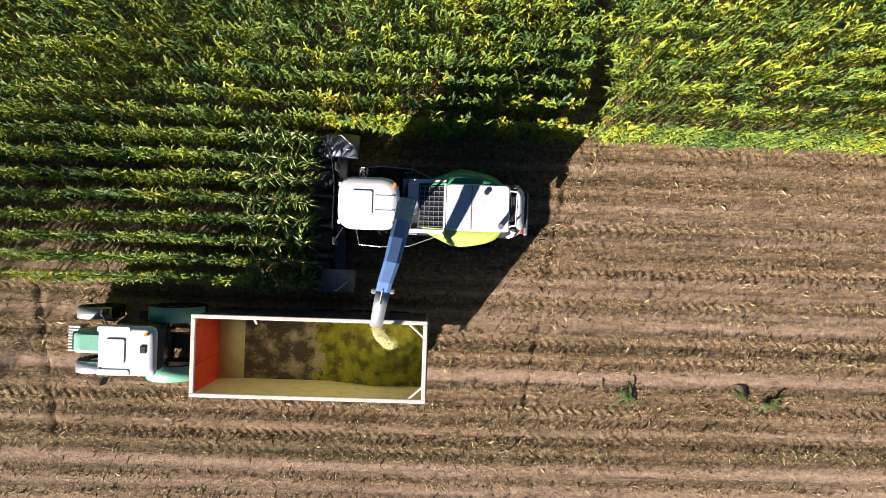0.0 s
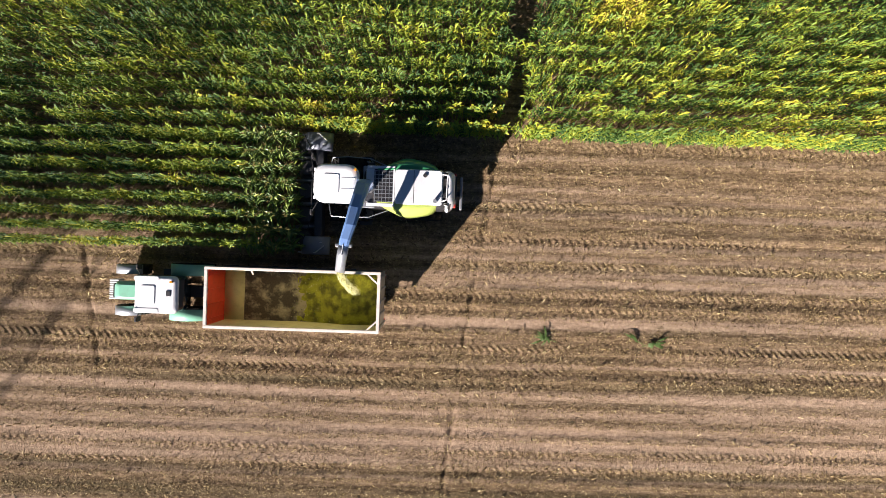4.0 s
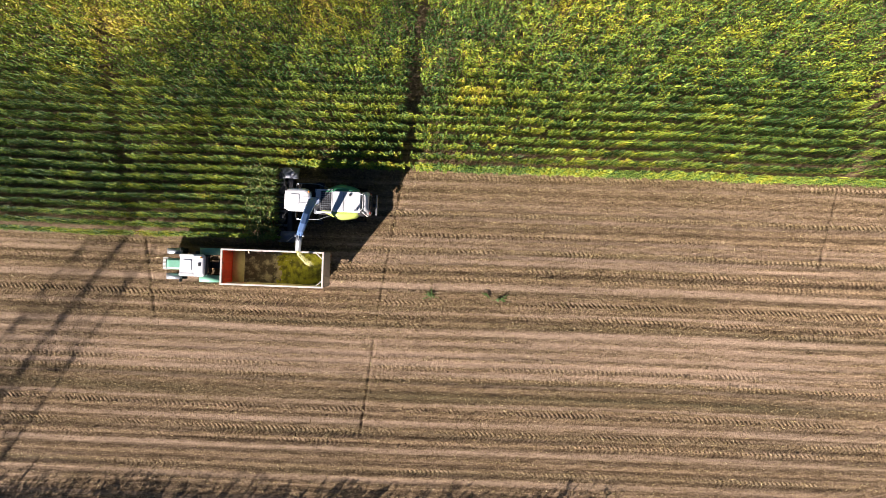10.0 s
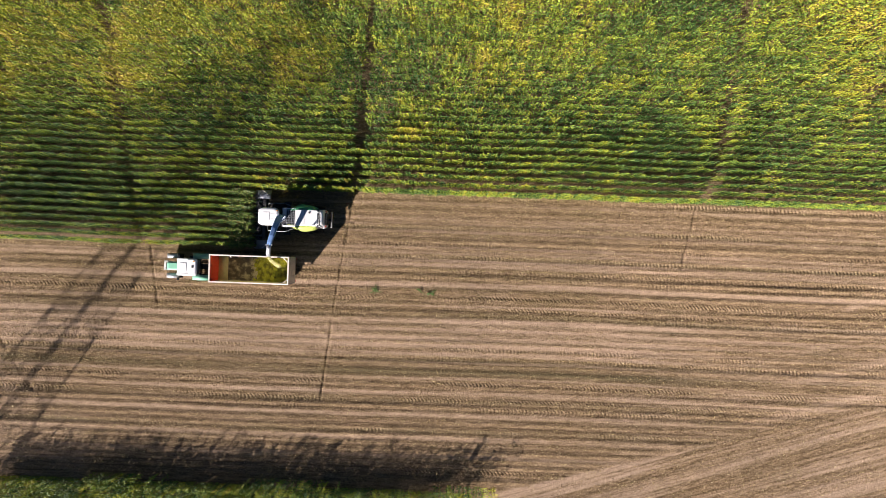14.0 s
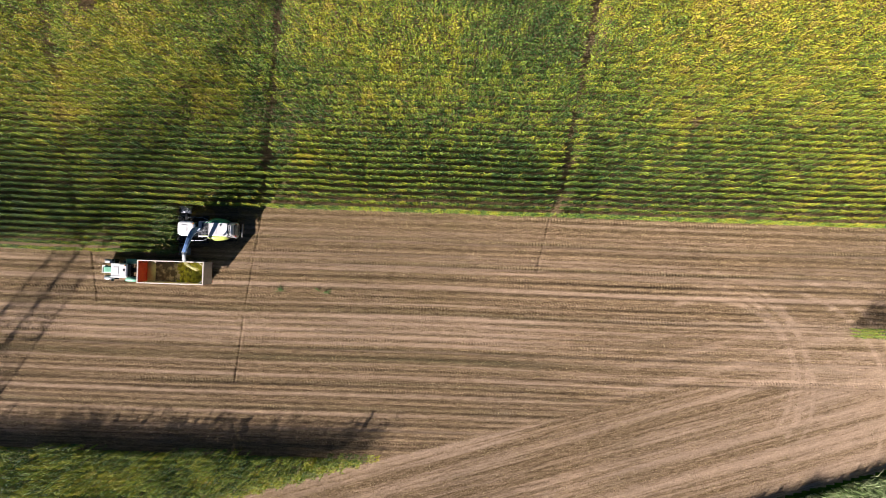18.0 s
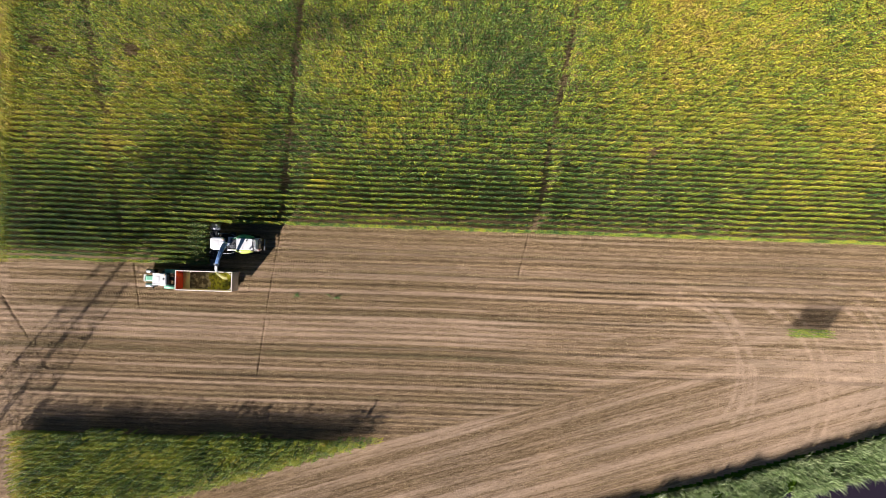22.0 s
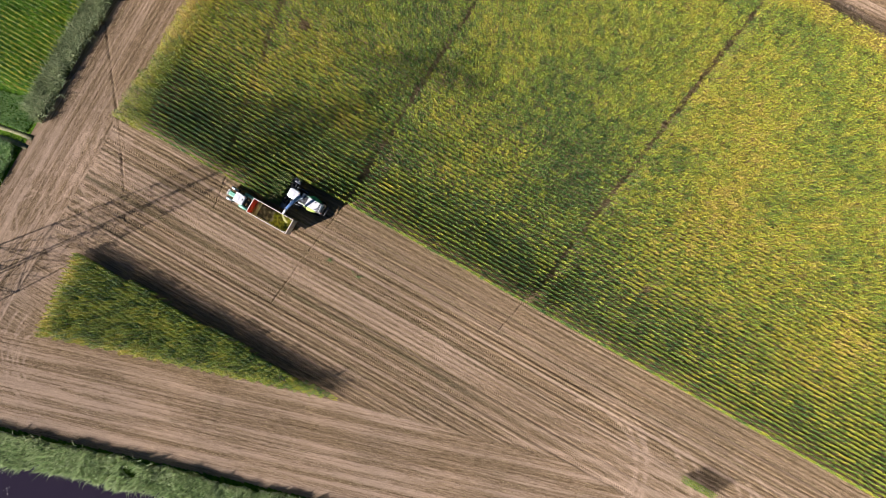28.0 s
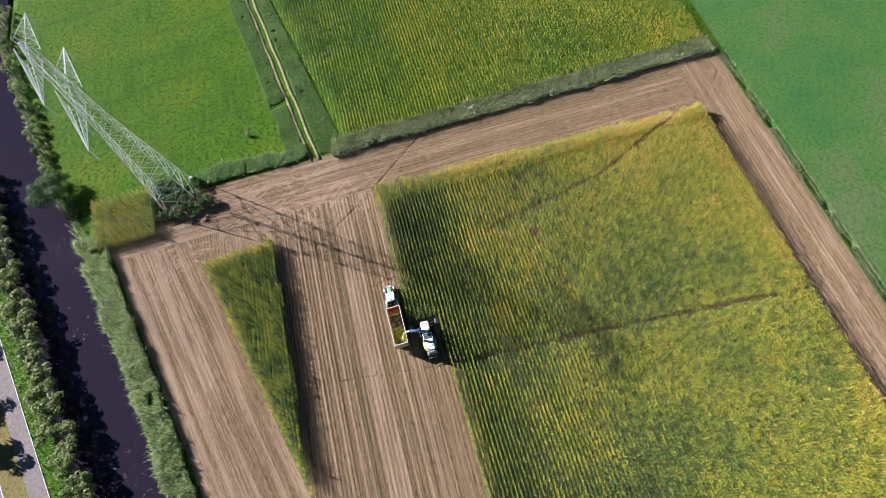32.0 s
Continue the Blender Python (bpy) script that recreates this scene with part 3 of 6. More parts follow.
def plants_to_mesh(name, px, py, dry, row_dir, leaves, height=2.5, wide=0.07, reach=0.46, low=0.34, stalk=True, tuft=0.42):
    n = len(px)
    # plants stand in uneven tufts along each row: some taller, some riper
    row_no = np.floor((py if row_dir == "x" else px) / 0.75).astype(int)
    cell = np.floor((px if row_dir == "x" else py) / tuft + 0.37 * row_no).astype(int)
    vigour, ripe = TUFTS[cell % 251, row_no % 241], TUFTS[(cell + 97) % 251, (row_no + 55) % 241]
    hgt = height * (0.86 + 0.22 * rng.random(n)) * (0.95 + 0.1 * vnoise(px, py, 0.3, 21)) * (0.80 + 0.32 * vigour)
    lean = rng.normal(0, 0.055, (n, 2)) + np.array([0.03, 0.05])
    P = np.repeat(np.arange(n), leaves)
    m = len(P)
    k = np.tile(np.arange(leaves), n)
    az = np.repeat(rng.random(n) * 2 * np.pi, leaves) + k * np.pi + rng.normal(0, 0.55, m)
    frac = low + (0.98 - low) * (k + 0.5 * rng.random(m)) / leaves
    z0 = hgt[P] * frac
    L = reach * (0.7 + 0.6 * rng.random(m)) * (1.2 - 0.45 * frac)
    across = np.abs(np.sin(az)) if row_dir == "x" else np.abs(np.cos(az))
    L = L * (1.15 - 0.62 * across)
    rise = (0.35 + 0.5 * rng.random(m)) * L * (0.6 + 0.7 * frac)
    drop = (0.05 + 0.75 * rng.random(m)) * L * (1.15 - 0.6 * frac)
    w = wide * (0.75 + 0.5 * rng.random(m))
    ca, sa = np.cos(az), np.sin(az)
    bx = px[P] + lean[P, 0] * frac
    by = py[P] + lean[P, 1] * frac
    tw = rng.normal(0, 0.35, m)

    def pt(r, z, side):
        return np.stack([bx + ca * r - sa * side, by + sa * r + ca * side, z + side * tw], -1)
    tip_z = z0 + rise - drop
    V5 = np.stack([pt(0.02, z0, w * 0.35), pt(0.02, z0, -w * 0.35), pt(L * 0.5, z0 + rise, w * 0.5), pt(L * 0.5, z0 + rise, -w * 0.5), pt(L * (0.86 + 0.14 * rng.random(m)), tip_z, 0.0)], 1)
    o = (np.arange(m) * 5)[:, None]
    T = np.concatenate([o + np.array([[0, 1, 3]]), o + np.array([[0, 3, 2]]), o + np.array([[2, 3, 4]])], 0)
    if not stalk:
        T = np.concatenate([o + np.array([[0, 3, 2]]), o + np.array([[2, 3, 4]])], 0)
    d5 = np.repeat(np.clip(dry[P] + 0.22 * (0.55 - frac) * -0.4 + rng.normal(0, 0.06, m) + np.repeat(rng.normal(0, 0.12, n) + 0.36 * (vnoise(px, py, 1.1, 18) - 0.5) + 0.34 * (ripe - 0.5), leaves), 0, 1), 5).reshape(m, 5)
    d5[:, 4] += 0.2
    Vv, Dd = [V5.reshape(-1, 3)], [d5.reshape(-1)]
    if stalk:
        # stalk and tassel: a slim three-sided spike
        s = np.arange(n)
        r0 = 0.016
        off = len(Vv[0])
        A = np.stack([np.stack([px + r0, py, np.zeros(n)], -1), np.stack([px - r0, py + r0, np.zeros(n)], -1), np.stack([px - r0, py - r0, np.zeros(n)], -1),
                      np.stack([px + lean[:, 0] * 1.2, py + lean[:, 1] * 1.2, hgt + 0.22], -1)], 1)
        Vv.append(A.reshape(-1, 3))
        sd = np.repeat(np.clip(dry + 0.25, 0, 1), 4).reshape(n, 4)
        sd[:, 3] = np.clip(dry + 0.55, 0, 1)
        Dd.append(sd.reshape(-1))
        o = off + (s * 4)[:, None]
        T = np.concatenate([T, o + np.array([[0, 1, 3]]), o + np.array([[1, 2, 3]]), o + np.array([[2, 0, 3]])], 0)
    return np_mesh(name, np.concatenate(Vv), T, [leaf], None, {"dry": ("FLOAT", np.concatenate(Dd))}, smooth=False)


def row_points(x0, x1, y0, y1, spacing=0.75, step=0.16, along="x", keep=None, phase=0.0):
    if along == "x":
        r = np.arange(y0 + spacing / 2 + phase, y1, spacing)
        a = np.arange(x0, x1, step)
        Y, X = np.meshgrid(r, a, indexing="ij")
    else:
        r = np.arange(x0 + spacing / 2 + phase, x1, spacing)
        a = np.arange(y0, y1, step)
        X, Y = np.meshgrid(r, a, indexing="ij")
    X, Y = X.ravel(), Y.ravel()
    wob = 0.05 * np.sin(X * 0.35) + 0.05 * np.sin(Y * 0.5)
    X = X + rng.normal(0, 0.03, X.shape) + (wob if along == "y" else 0)
    Y = Y + rng.normal(0, 0.03, Y.shape) + (wob if along == "x" else 0)
    ok = rng.random(X.shape) > 0.05
    if keep is not None:
        ok &= keep(X, Y)
    return X[ok], Y[ok]


def clear_of_gaps(x, y):
    ok = np.ones(x.shape, bool)
    for a, b in CROP_GAPS:
        d = seg_dist(x, y, a, b)
        ok &= (d > 0.32 + 0.6 * (vnoise(x, y, 0.5, 31) - 0.42)) | (rng.random(x.shape) < 0.06)
    for hx, hy, r in ((16.7, 12.1, 0.9), (-57.0, 24.0, 1.3), (-70.5, 25.0, 1.2), (-75.0, 22.5, 0.9), (-68.4, 23.4, 1.3)):
        ok &= np.hypot(x - hx, y - hy) > r * (0.25 + 0.8 * vnoise(x, y, 1.1, 33))
    return ok


def crop_inside(x, y):
    west = -78.3 + 0.03 * y
    east = 69.6
    return (x > west) & (y < east) & clear_of_gaps(x, y) & ((y > -0.1) | (x < CUT_X - 2.35 + 0.25 * (vnoise(x, y, 2.0, 35) - 0.5)))


# the part beside the machines: densest
zx = lambda a, b, c, d: (lambda x, y: crop_inside(x, y) & (x >= a) & (x < b) & (y >= c) & (y < d))
X, Y = row_points(-73.2, CUT_X, -6.0, 0.0, step=0.14, keep=zx(-73.2, CUT_X, -6.1, -0.01))
tagged(plants_to_mesh("maize_crop", X, Y, dry_lit(X, Y) - 0.11 + 0.15 * ((Y < -5.2) & (X < CUT_X - 6)), "x", 20, wide=0.058, reach=0.46, low=0.14), "strip of tall green maize next to be cut", "maize", kind="stuff")
X, Y = row_points(-73.2, 5, 0.0, 18.0, step=0.16, keep=zx(-73.2, 5, -0.1, 17.99))
edge = 0.05 * ((Y < 0.5) & (X > CUT_X))
near, dry_ = Y < 7.0, dry_lit(X, Y) - 0.08 + edge
tagged(plants_to_mesh("maize_crop", X[near], Y[near], dry_[near], "x", 14, wide=0.064, reach=0.42), "tall green maize standing in dense rows, yellowing edge", "maize", kind="stuff")
tagged(plants_to_mesh("maize_crop", X[~near], Y[~near], dry_[~near], "x", 11, wide=0.10, reach=0.43, low=0.24, stalk=False), "tall green maize standing in dense rows", "maize", kind="stuff")
ex = np.concatenate([np.arange(CUT_X + 0.5, 74, 0.13)])
ey = 0.32 + rng.normal(0, 0.06, ex.shape)
ok = clear_of_gaps(ex, ey)
tagged(plants_to_mesh("maize_edge_row", ex[ok], ey[ok], dry_lit(ex[ok], ey[ok]) - 0.08, "x", 14, wide=0.08, reach=0.36, low=0.06), "yellowing outer row of maize along the cut field", "maize", kind="stuff")
X, Y = row_points(5, 74, 0, 18.0, step=0.18, keep=zx(5, 74, -0.1, 17.99))
edge = 0.08 * (Y < 0.9)
tagged(plants_to_mesh("maize_crop", X, Y, dry_lit(X, Y) - 0.06 + edge, "x", 11, wide=0.10, reach=0.42, low=0.24, stalk=False), "tall green and yellow maize in rows at the cut edge", "maize", kind="stuff")
X, Y = row_points(-73.2, 72, 18.0, 66.0, step=0.18, keep=lambda x, y: zx(-73.2, 72, 17.9, 66)(x, y) & (x < 72 - 0.62 * (y - 18)))
tagged(plants_to_mesh("maize_crop", X, Y, dry_lit(X, Y) - 0.05, "x", 8, wide=0.13, reach=0.42, low=0.28, stalk=False), "broad block of ripening yellow-green maize", "maize", kind="stuff")
# headland rows that run across: west and east strips, riper
X, Y = row_points(-78.6, -73.2, -6.3, 69.6, step=0.14, along="y", keep=crop_inside)
tagged(plants_to_mesh("maize_crop", X, Y, dry_lit(X, Y) + 0.05, "y", 8, wide=0.085, reach=0.42, low=0.3), "yellow strip of headland maize at the field edge", "maize", kind="stuff")
X, Y = row_points(-76, 46, 66.0, 69.6, step=0.2, keep=crop_inside)
tagged(plants_to_mesh("maize_crop", X, Y, dry_lit(X, Y) + 0.04, "x", 5, wide=0.12), "yellow strip of maize along the far track", "maize", kind="stuff")
# the wedge left standing in the cut field
TRI = ((-72.3, -29.6), (-20.4, -29.9), (-71.0, -45.8))


def in_tri(x, y):
    lower = TRI[1][1] + (x - TRI[1][0]) * (TRI[2][1] - TRI[1][1]) / (TRI[2][0] - TRI[1][0])
    return (y < -29.7) & (y > lower) & (x > -72.4 + (y + 29.6) * -0.08)


X, Y = row_points(-73, -20, -46.5, -29.2, step=0.14, keep=in_tri)
lowe = TRI[1][1] + (X - TRI[1][0]) * (TRI[2][1] - TRI[1][1]) / (TRI[2][0] - TRI[1][0])
tagged(plants_to_mesh("maize_crop", X, Y, 0.30 + 0.25 * (vnoise(X, Y, 0.3, 14) - 0.5) + 0.14 * ((Y - lowe) < 0.8) + 0.28 * np.clip((-68.5 - X) / 4, 0, 1), "x", 12, height=2.75, wide=0.10, reach=0.38, low=0.12),
       "wedge of dark green maize left standing", "maize", kind="stuff")
# the field beyond the ditch, and the small plot by the pylon
X, Y = row_points(-152, -94.3, -24.0, 79.0, step=0.58, spacing=0.8, keep=lambda x, y: (y > -10.6 + (x + 95) * 0.199) & (y < 79))
tagged(plants_to_mesh("maize_crop", X, Y, dry_lit(X + 60, Y) + 0.16 * np.clip((x_ := X + 104) / 10, 0, 1) - 0.1 * np.clip((Y - 40) / 20, 0, 1), "x", 5, wide=0.17, reach=0.48, low=0.5),
       "neighbouring field of yellow-green maize in rows", "maize", kind="stuff")
X, Y = row_points(-94.8, -82.0, -70.5, -56.2, step=0.15, spacing=1.05, keep=lambda x, y: (y < -55.6 - 0.15 * (x + 83)) & (y > -69.5 + 0.1 * (x + 82)))
tagged(plants_to_mesh("maize_crop", X, Y, 0.50 + 0.2 * (vnoise(X, Y, 0.3, 15) - 0.5), "x", 11, wide=0.1, low=0.15), "small plot of yellowing maize beside the pylon", "maize", kind="stuff")
# a lone clump left in the stubble
X, Y = row_points(37.2, 42.8, -13.3, -12.1, step=0.16, spacing=0.4)
tagged(plants_to_mesh("maize_clump", X, Y, 0.2 + 0 * X, "x", 10, height=2.6, wide=0.07, reach=0.30, low=0.1), "lone clump of pale maize left in the stubble", "maize", kind="stuff")

# single plants at the face that the header is eating into
straw = painted("maize_tassel", (0.48, 0.38, 0.14), 0.8, amount=0.3)
stalk_mat = painted("maize_stalk", (0.16, 0.24, 0.05), 0.6, amount=0.4)
leaf_one = mat("maize_leaf_single", rough=0.4)
_r = leaf_one.node_tree.nodes.new("ShaderNodeObjectInfo").outputs["Random"]
_k = noise_tex(leaf_one, coords(leaf_one), 5.0, 4)
_cl = ramp(leaf_one, maths(leaf_one, "ADD", maths(leaf_one, "MULTIPLY", _r, 0.55), maths(leaf_one, "MULTIPLY", _k, 0.35)), [(0.1, (0.055, 0.11, 0.026)), (0.45, (0.12, 0.20, 0.04)), (0.7, (0.26, 0.32, 0.06)), (0.9, (0.48, 0.45, 0.09))])
link(leaf_one, _cl, bsdf(leaf_one).inputs["Base Color"])
lr = random.Random(5)


def maize_plant(hh):
    root = thing("maize_plant", label="tall green maize plant at the cut face", category="maize plant", group="plants before the header")
    part("stalk", rod_bm((0, 0, -0.1), (0.04, 0.06, hh), 0.018, 0.010, 6), stalk_mat, root)
    bm = bmesh.new()
    for k in range(5):
        a = k * 1.25
        add_rod(bm, (0.04, 0.06, hh - 0.02), (0.04 + 0.09 * math.cos(a), 0.06 + 0.09 * math.sin(a), hh + 0.24 - 0.03 * k), 0.008, 0.002, 3)
    part("tassel", bm, straw, root, "pale feathery tassel")
    for k in range(9):
        fr = 0.3 + 0.66 * k / 9
        a = k * math.pi + lr.gauss(0, 0.5)
        L = 0.33 * (0.75 + 0.5 * lr.random()) * (1.25 - 0.5 * fr)
        w, up, dn = 0.034 * (0.8 + 0.4 * lr.random()), L * (0.4 + 0.5 * lr.random()), L * (0.2 + 0.7 * lr.random())
        bm = bmesh.new()
        prev = None
        for i in range(6):
            t = i / 5
            r, z = L * t * 1.5, hh * fr + up * math.sin(math.pi * min(1, t * 0.8)) - dn * t * t
            ww = w * math.sin(math.pi * (0.12 + 0.86 * t)) + 0.002
            c, s_ = math.cos(a), math.sin(a)
            now = [bm.verts.new((c * r - s_ * q, s_ * r + c * q, z + (0.015 if q else -0.01))) for q in (-ww, 0, ww)]
            if prev:
                for j in (0, 1):
                    bm.faces.new((prev[j], prev[j + 1], now[j + 1], now[j]))
            prev = now
        part("leaf", bm, leaf_one, root)
    return root


kinds = [maize_plant(2.35 + 0.08 * i) for i in range(5)]
for i, k in enumerate(kinds):
    k.matrix_world = pose(CUT_X - 0.05 - 0.1 * i, -5.625 + 0.75 * i, 0, 0, 0, 70 * i)
for rowi in range(8):
    for j in range(15):
        m = pose(CUT_X - 0.15 - 0.16 * j + lr.gauss(0, 0.03), -5.625 + 0.75 * rowi + lr.gauss(0, 0.03), 0, lr.gauss(0, 3), lr.gauss(0, 3), lr.random() * 360)
        copy_thing(kinds[(rowi * 3 + j * 2) % 5], m)


# ---- machines ----
white_paint = painted("white_paint", (0.74, 0.74, 0.735), 0.3, amount=0.15)
lime_paint = painted("lime_paint", (0.46, 0.56, 0.13), 0.3, amount=0.2)
shaded_green_paint = painted("shaded_green_paint", (0.05, 0.30, 0.12), 0.35, amount=0.2)
mint_paint = painted("mint_paint", (0.22, 0.52, 0.36), 0.4, amount=0.3)
steel = painted("grey_steel", (0.42, 0.44, 0.46), 0.4, 0.6, amount=0.4)
dark_steel = painted("dark_steel", (0.05, 0.05, 0.055), 0.5, 0.3, amount=0.4)
rubber = painted("tyre_rubber", (0.022, 0.021, 0.02), 0.85, dirt=(0.16, 0.12, 0.08), amount=0.7)
hub_red = painted("rim_red", (0.45, 0.05, 0.03), 0.4, amount=0.4)
hub_pale = painted("rim_pale", (0.62, 0.62, 0.58), 0.4, amount=0.4)
red_paint = painted("red_orange_paint", (0.86, 0.075, 0.03), 0.4, amount=0.3, dirt=(0.30, 0.12, 0.08))
cream_paint = painted("cream_paint", (0.72, 0.65, 0.33), 0.5, amount=0.35, dirt=(0.24, 0.19, 0.08))
pale_rim = painted("pale_frame_paint", (0.74, 0.66, 0.58), 0.45, amount=0.4)
# blue of the sky on the spout is put into its base colour
spout_paint = painted("sky_tinted_paint", (0.15, 0.27, 0.52), 0.35, amount=0.2)
shield_paint = painted("shield_paint", (0.20, 0.22, 0.27), 0.4, amount=0.3)
glass = mat("tinted_glass", (0.02, 0.03, 0.035), 0.05)
amber = mat("amber_lens", (0.75, 0.28, 0.02), 0.2)
lamp_lens = mat("lamp_lens", (0.75, 0.76, 0.78), 0.1)
black_plastic = painted("black_plastic", (0.025, 0.025, 0.027), 0.55, amount=0.4)
floor_paint = mat("trailer_floor", rough=0.6)
_c = coords(floor_paint)
_k = ramp(floor_paint, noise_tex(floor_paint, _c, 1.1, 6, 0.65), [(0.38, (0, 0, 0)), (0.52, (1, 1, 1))])
_k2 = ramp(floor_paint, noise_tex(floor_paint, _c, 16, 5, 0.7), [(0.3, (0.035, 0.026, 0.024)), (0.75, (0.14, 0.105, 0.06))])
link(floor_paint, mixc(floor_paint, _k, (0.50, 0.42, 0.27), _k2), bsdf(floor_paint).inputs["Base Color"])
OFF = Vector((-32.43, 0.0, 0.0))
ORIGIN = {}


def machine(name, ox, oy, **tags):
    t = thing(name, Matrix.Translation(Vector((ox, oy, 0)) + OFF), **tags)
    ORIGIN[t.name] = Vector((ox, oy, 0))
    return t


def mp(name, bm, material, owner, label=""):
    """A part given in yard coordinates: moved to its thing's own origin."""
    root = owner
    while root.parent:
        root = root.parent
    bmesh.ops.translate(bm, verts=bm.verts, vec=-ORIGIN[root.name])
    ob = part(name, bm, material, owner, label)
    return ob


def rrect(x0, x1, y0, y1, z, r, n=4):
    pts = []
    for cx_, cy_, a0 in ((x1 - r, y1 - r, 0), (x0 + r, y1 - r, 90), (x0 + r, y0 + r, 180), (x1 - r, y0 + r, 270)):
        for i in range(n + 1):
            a = radians(a0 + 90 * i / n)
            pts.append((cx_ + r * math.cos(a), cy_ + r * math.sin(a), z))
    return pts


def shell_bm(layers):
    """Layers (x0, x1, y0, y1, z, r) stacked into a smooth rounded hull."""
    return loft_bm([rrect(*l) for l in layers])


def wheel(owner, x, y, r, w, rim_mat, side=1):
    """A lugged tyre with its rim and hub under a machine."""
    bm = bmesh.new()
    prof = [(r * 0.58, -w * 0.42), (r * 0.80, -w * 0.5), (r * 0.95, -w * 0.47), (r, -w * 0.3), (r, w * 0.3), (r * 0.95, w * 0.47), (r * 0.80, w * 0.5), (r * 0.58, w * 0.42)]
    n = 28
    rings = [[bm.verts.new((x + p * math.cos(2 * math.pi * i / n), y + q, r + p * math.sin(2 * math.pi * i / n))) for p, q in prof] for i in range(n)]
    for i in range(n):
        a, b = rings[i], rings[(i + 1) % n]
        for j in range(len(prof) - 1):
            bm.faces.new((a[j], a[j + 1], b[j + 1], b[j])).smooth = True
        bm.faces.new((a[-1], a[0], b[0], b[-1])).smooth = True
    lug = 22
    for i in range(lug):
        for s in (-1, 1):
            a0 = 2 * math.pi * (i + (0.5 if s > 0 else 0)) / lug
            m = Matrix.Translation((x, y, r)) @ Matrix.Rotation(-a0, 4, "Y") @ Matrix.Translation((r + 0.012, s * w * 0.23, 0)) @ Matrix.Rotation(s * radians(32), 4, "X")
            add_box(bm, -0.03, 0.035, -w * 0.27, w * 0.27, -0.035, 0.035, m=m)
    bmesh.ops.recalc_face_normals(bm, faces=bm.faces)
    wh = mp("wheel", bm, rubber, owner, "lugged black rubber tyre")
    bm = bmesh.new()
    add_rod(bm, (x, y - w * 0.30, r), (x, y + w * 0.30, r), r * 0.575, n=24)
    mp("rim", bm, rim_mat, wh)
    bm = bmesh.new()
    add_rod(bm, (x, y - side * w * 0.1, r), (x, y + side * w * 0.42, r), r * 0.2, r * 0.14, n=14)
    mp("hub", bm, dark_steel, wh)
    return wh


# forage harvester: cab forward (towards -x), engine behind, spout over the trailer
HY = -2.78
harv = machine("forage_harvester", -8.5, HY, label="white and lime green self-propelled forage harvester cutting maize", category="harvester")
mp("cab", shell_bm([(-11.35, -9.65, HY - 0.72, HY + 0.72, 1.75, 0.2), (-11.5, -9.6, HY - 0.8, HY + 0.8, 2.6, 0.22), (-11.3, -9.65, HY - 0.76, HY + 0.76, 3.62, 0.22)]), glass, harv, "dark tinted glass cab")
roof = mp("cab_roof", shell_bm([(-11.5, -9.68, HY - 0.78, HY + 0.78, 3.62, 0.44), (-11.6, -9.6, HY - 0.86, HY + 0.86, 3.70, 0.48), (-11.58, -9.62, HY - 0.85, HY + 0.85, 3.82, 0.48), (-11.5, -9.7, HY - 0.78, HY + 0.78, 3.88, 0.44), (-11.3, -9.85, HY - 0.62, HY + 0.62, 3.91, 0.34)]), white_paint, harv, "rounded white roof")
mp("roof_hatch", shell_bm([(-11.15, -10.45, HY - 0.42, HY + 0.42, 3.885, 0.07), (-11.13, -10.47, HY - 0.40, HY + 0.40, 3.94, 0.07)]), white_paint, roof)
for yy in (0.24, -0.24):
    mp("roof_rib", box_bm(-10.38, -9.75, HY + yy - 0.03, HY + yy + 0.03, 3.88, 3.925, bevel=0.012), white_paint, roof)
for yy in (0.62, -0.62):
    mp("beacon", rod_bm((-9.75, HY + yy, 3.85), (-9.75, HY + yy, 4.02), 0.06, 0.05), amber, roof, "amber warning beacon")
for k in range(4):
    y0 = HY - 0.62 + k * 0.41
    mp("work_light", box_bm(-11.60, -11.5, y0 - 0.07, y0 + 0.07, 3.64, 3.76, bevel=0.02), lamp_lens, roof)
mp("chassis", box_bm(-11.2, -5.9, HY - 0.75, HY + 0.75, 0.75, 1.75, bevel=0.08), dark_steel, harv)
mp("engine_bay", shell_bm([(-9.5, -5.75, HY - 0.95, HY + 0.95, 1.7, 0.2), (-9.5, -5.7, HY - 0.9, HY + 0.9, 2.9, 0.3), (-9.45, -5.8, HY - 0.75, HY + 0.75, 3.35, 0.3)]), dark_steel, harv)
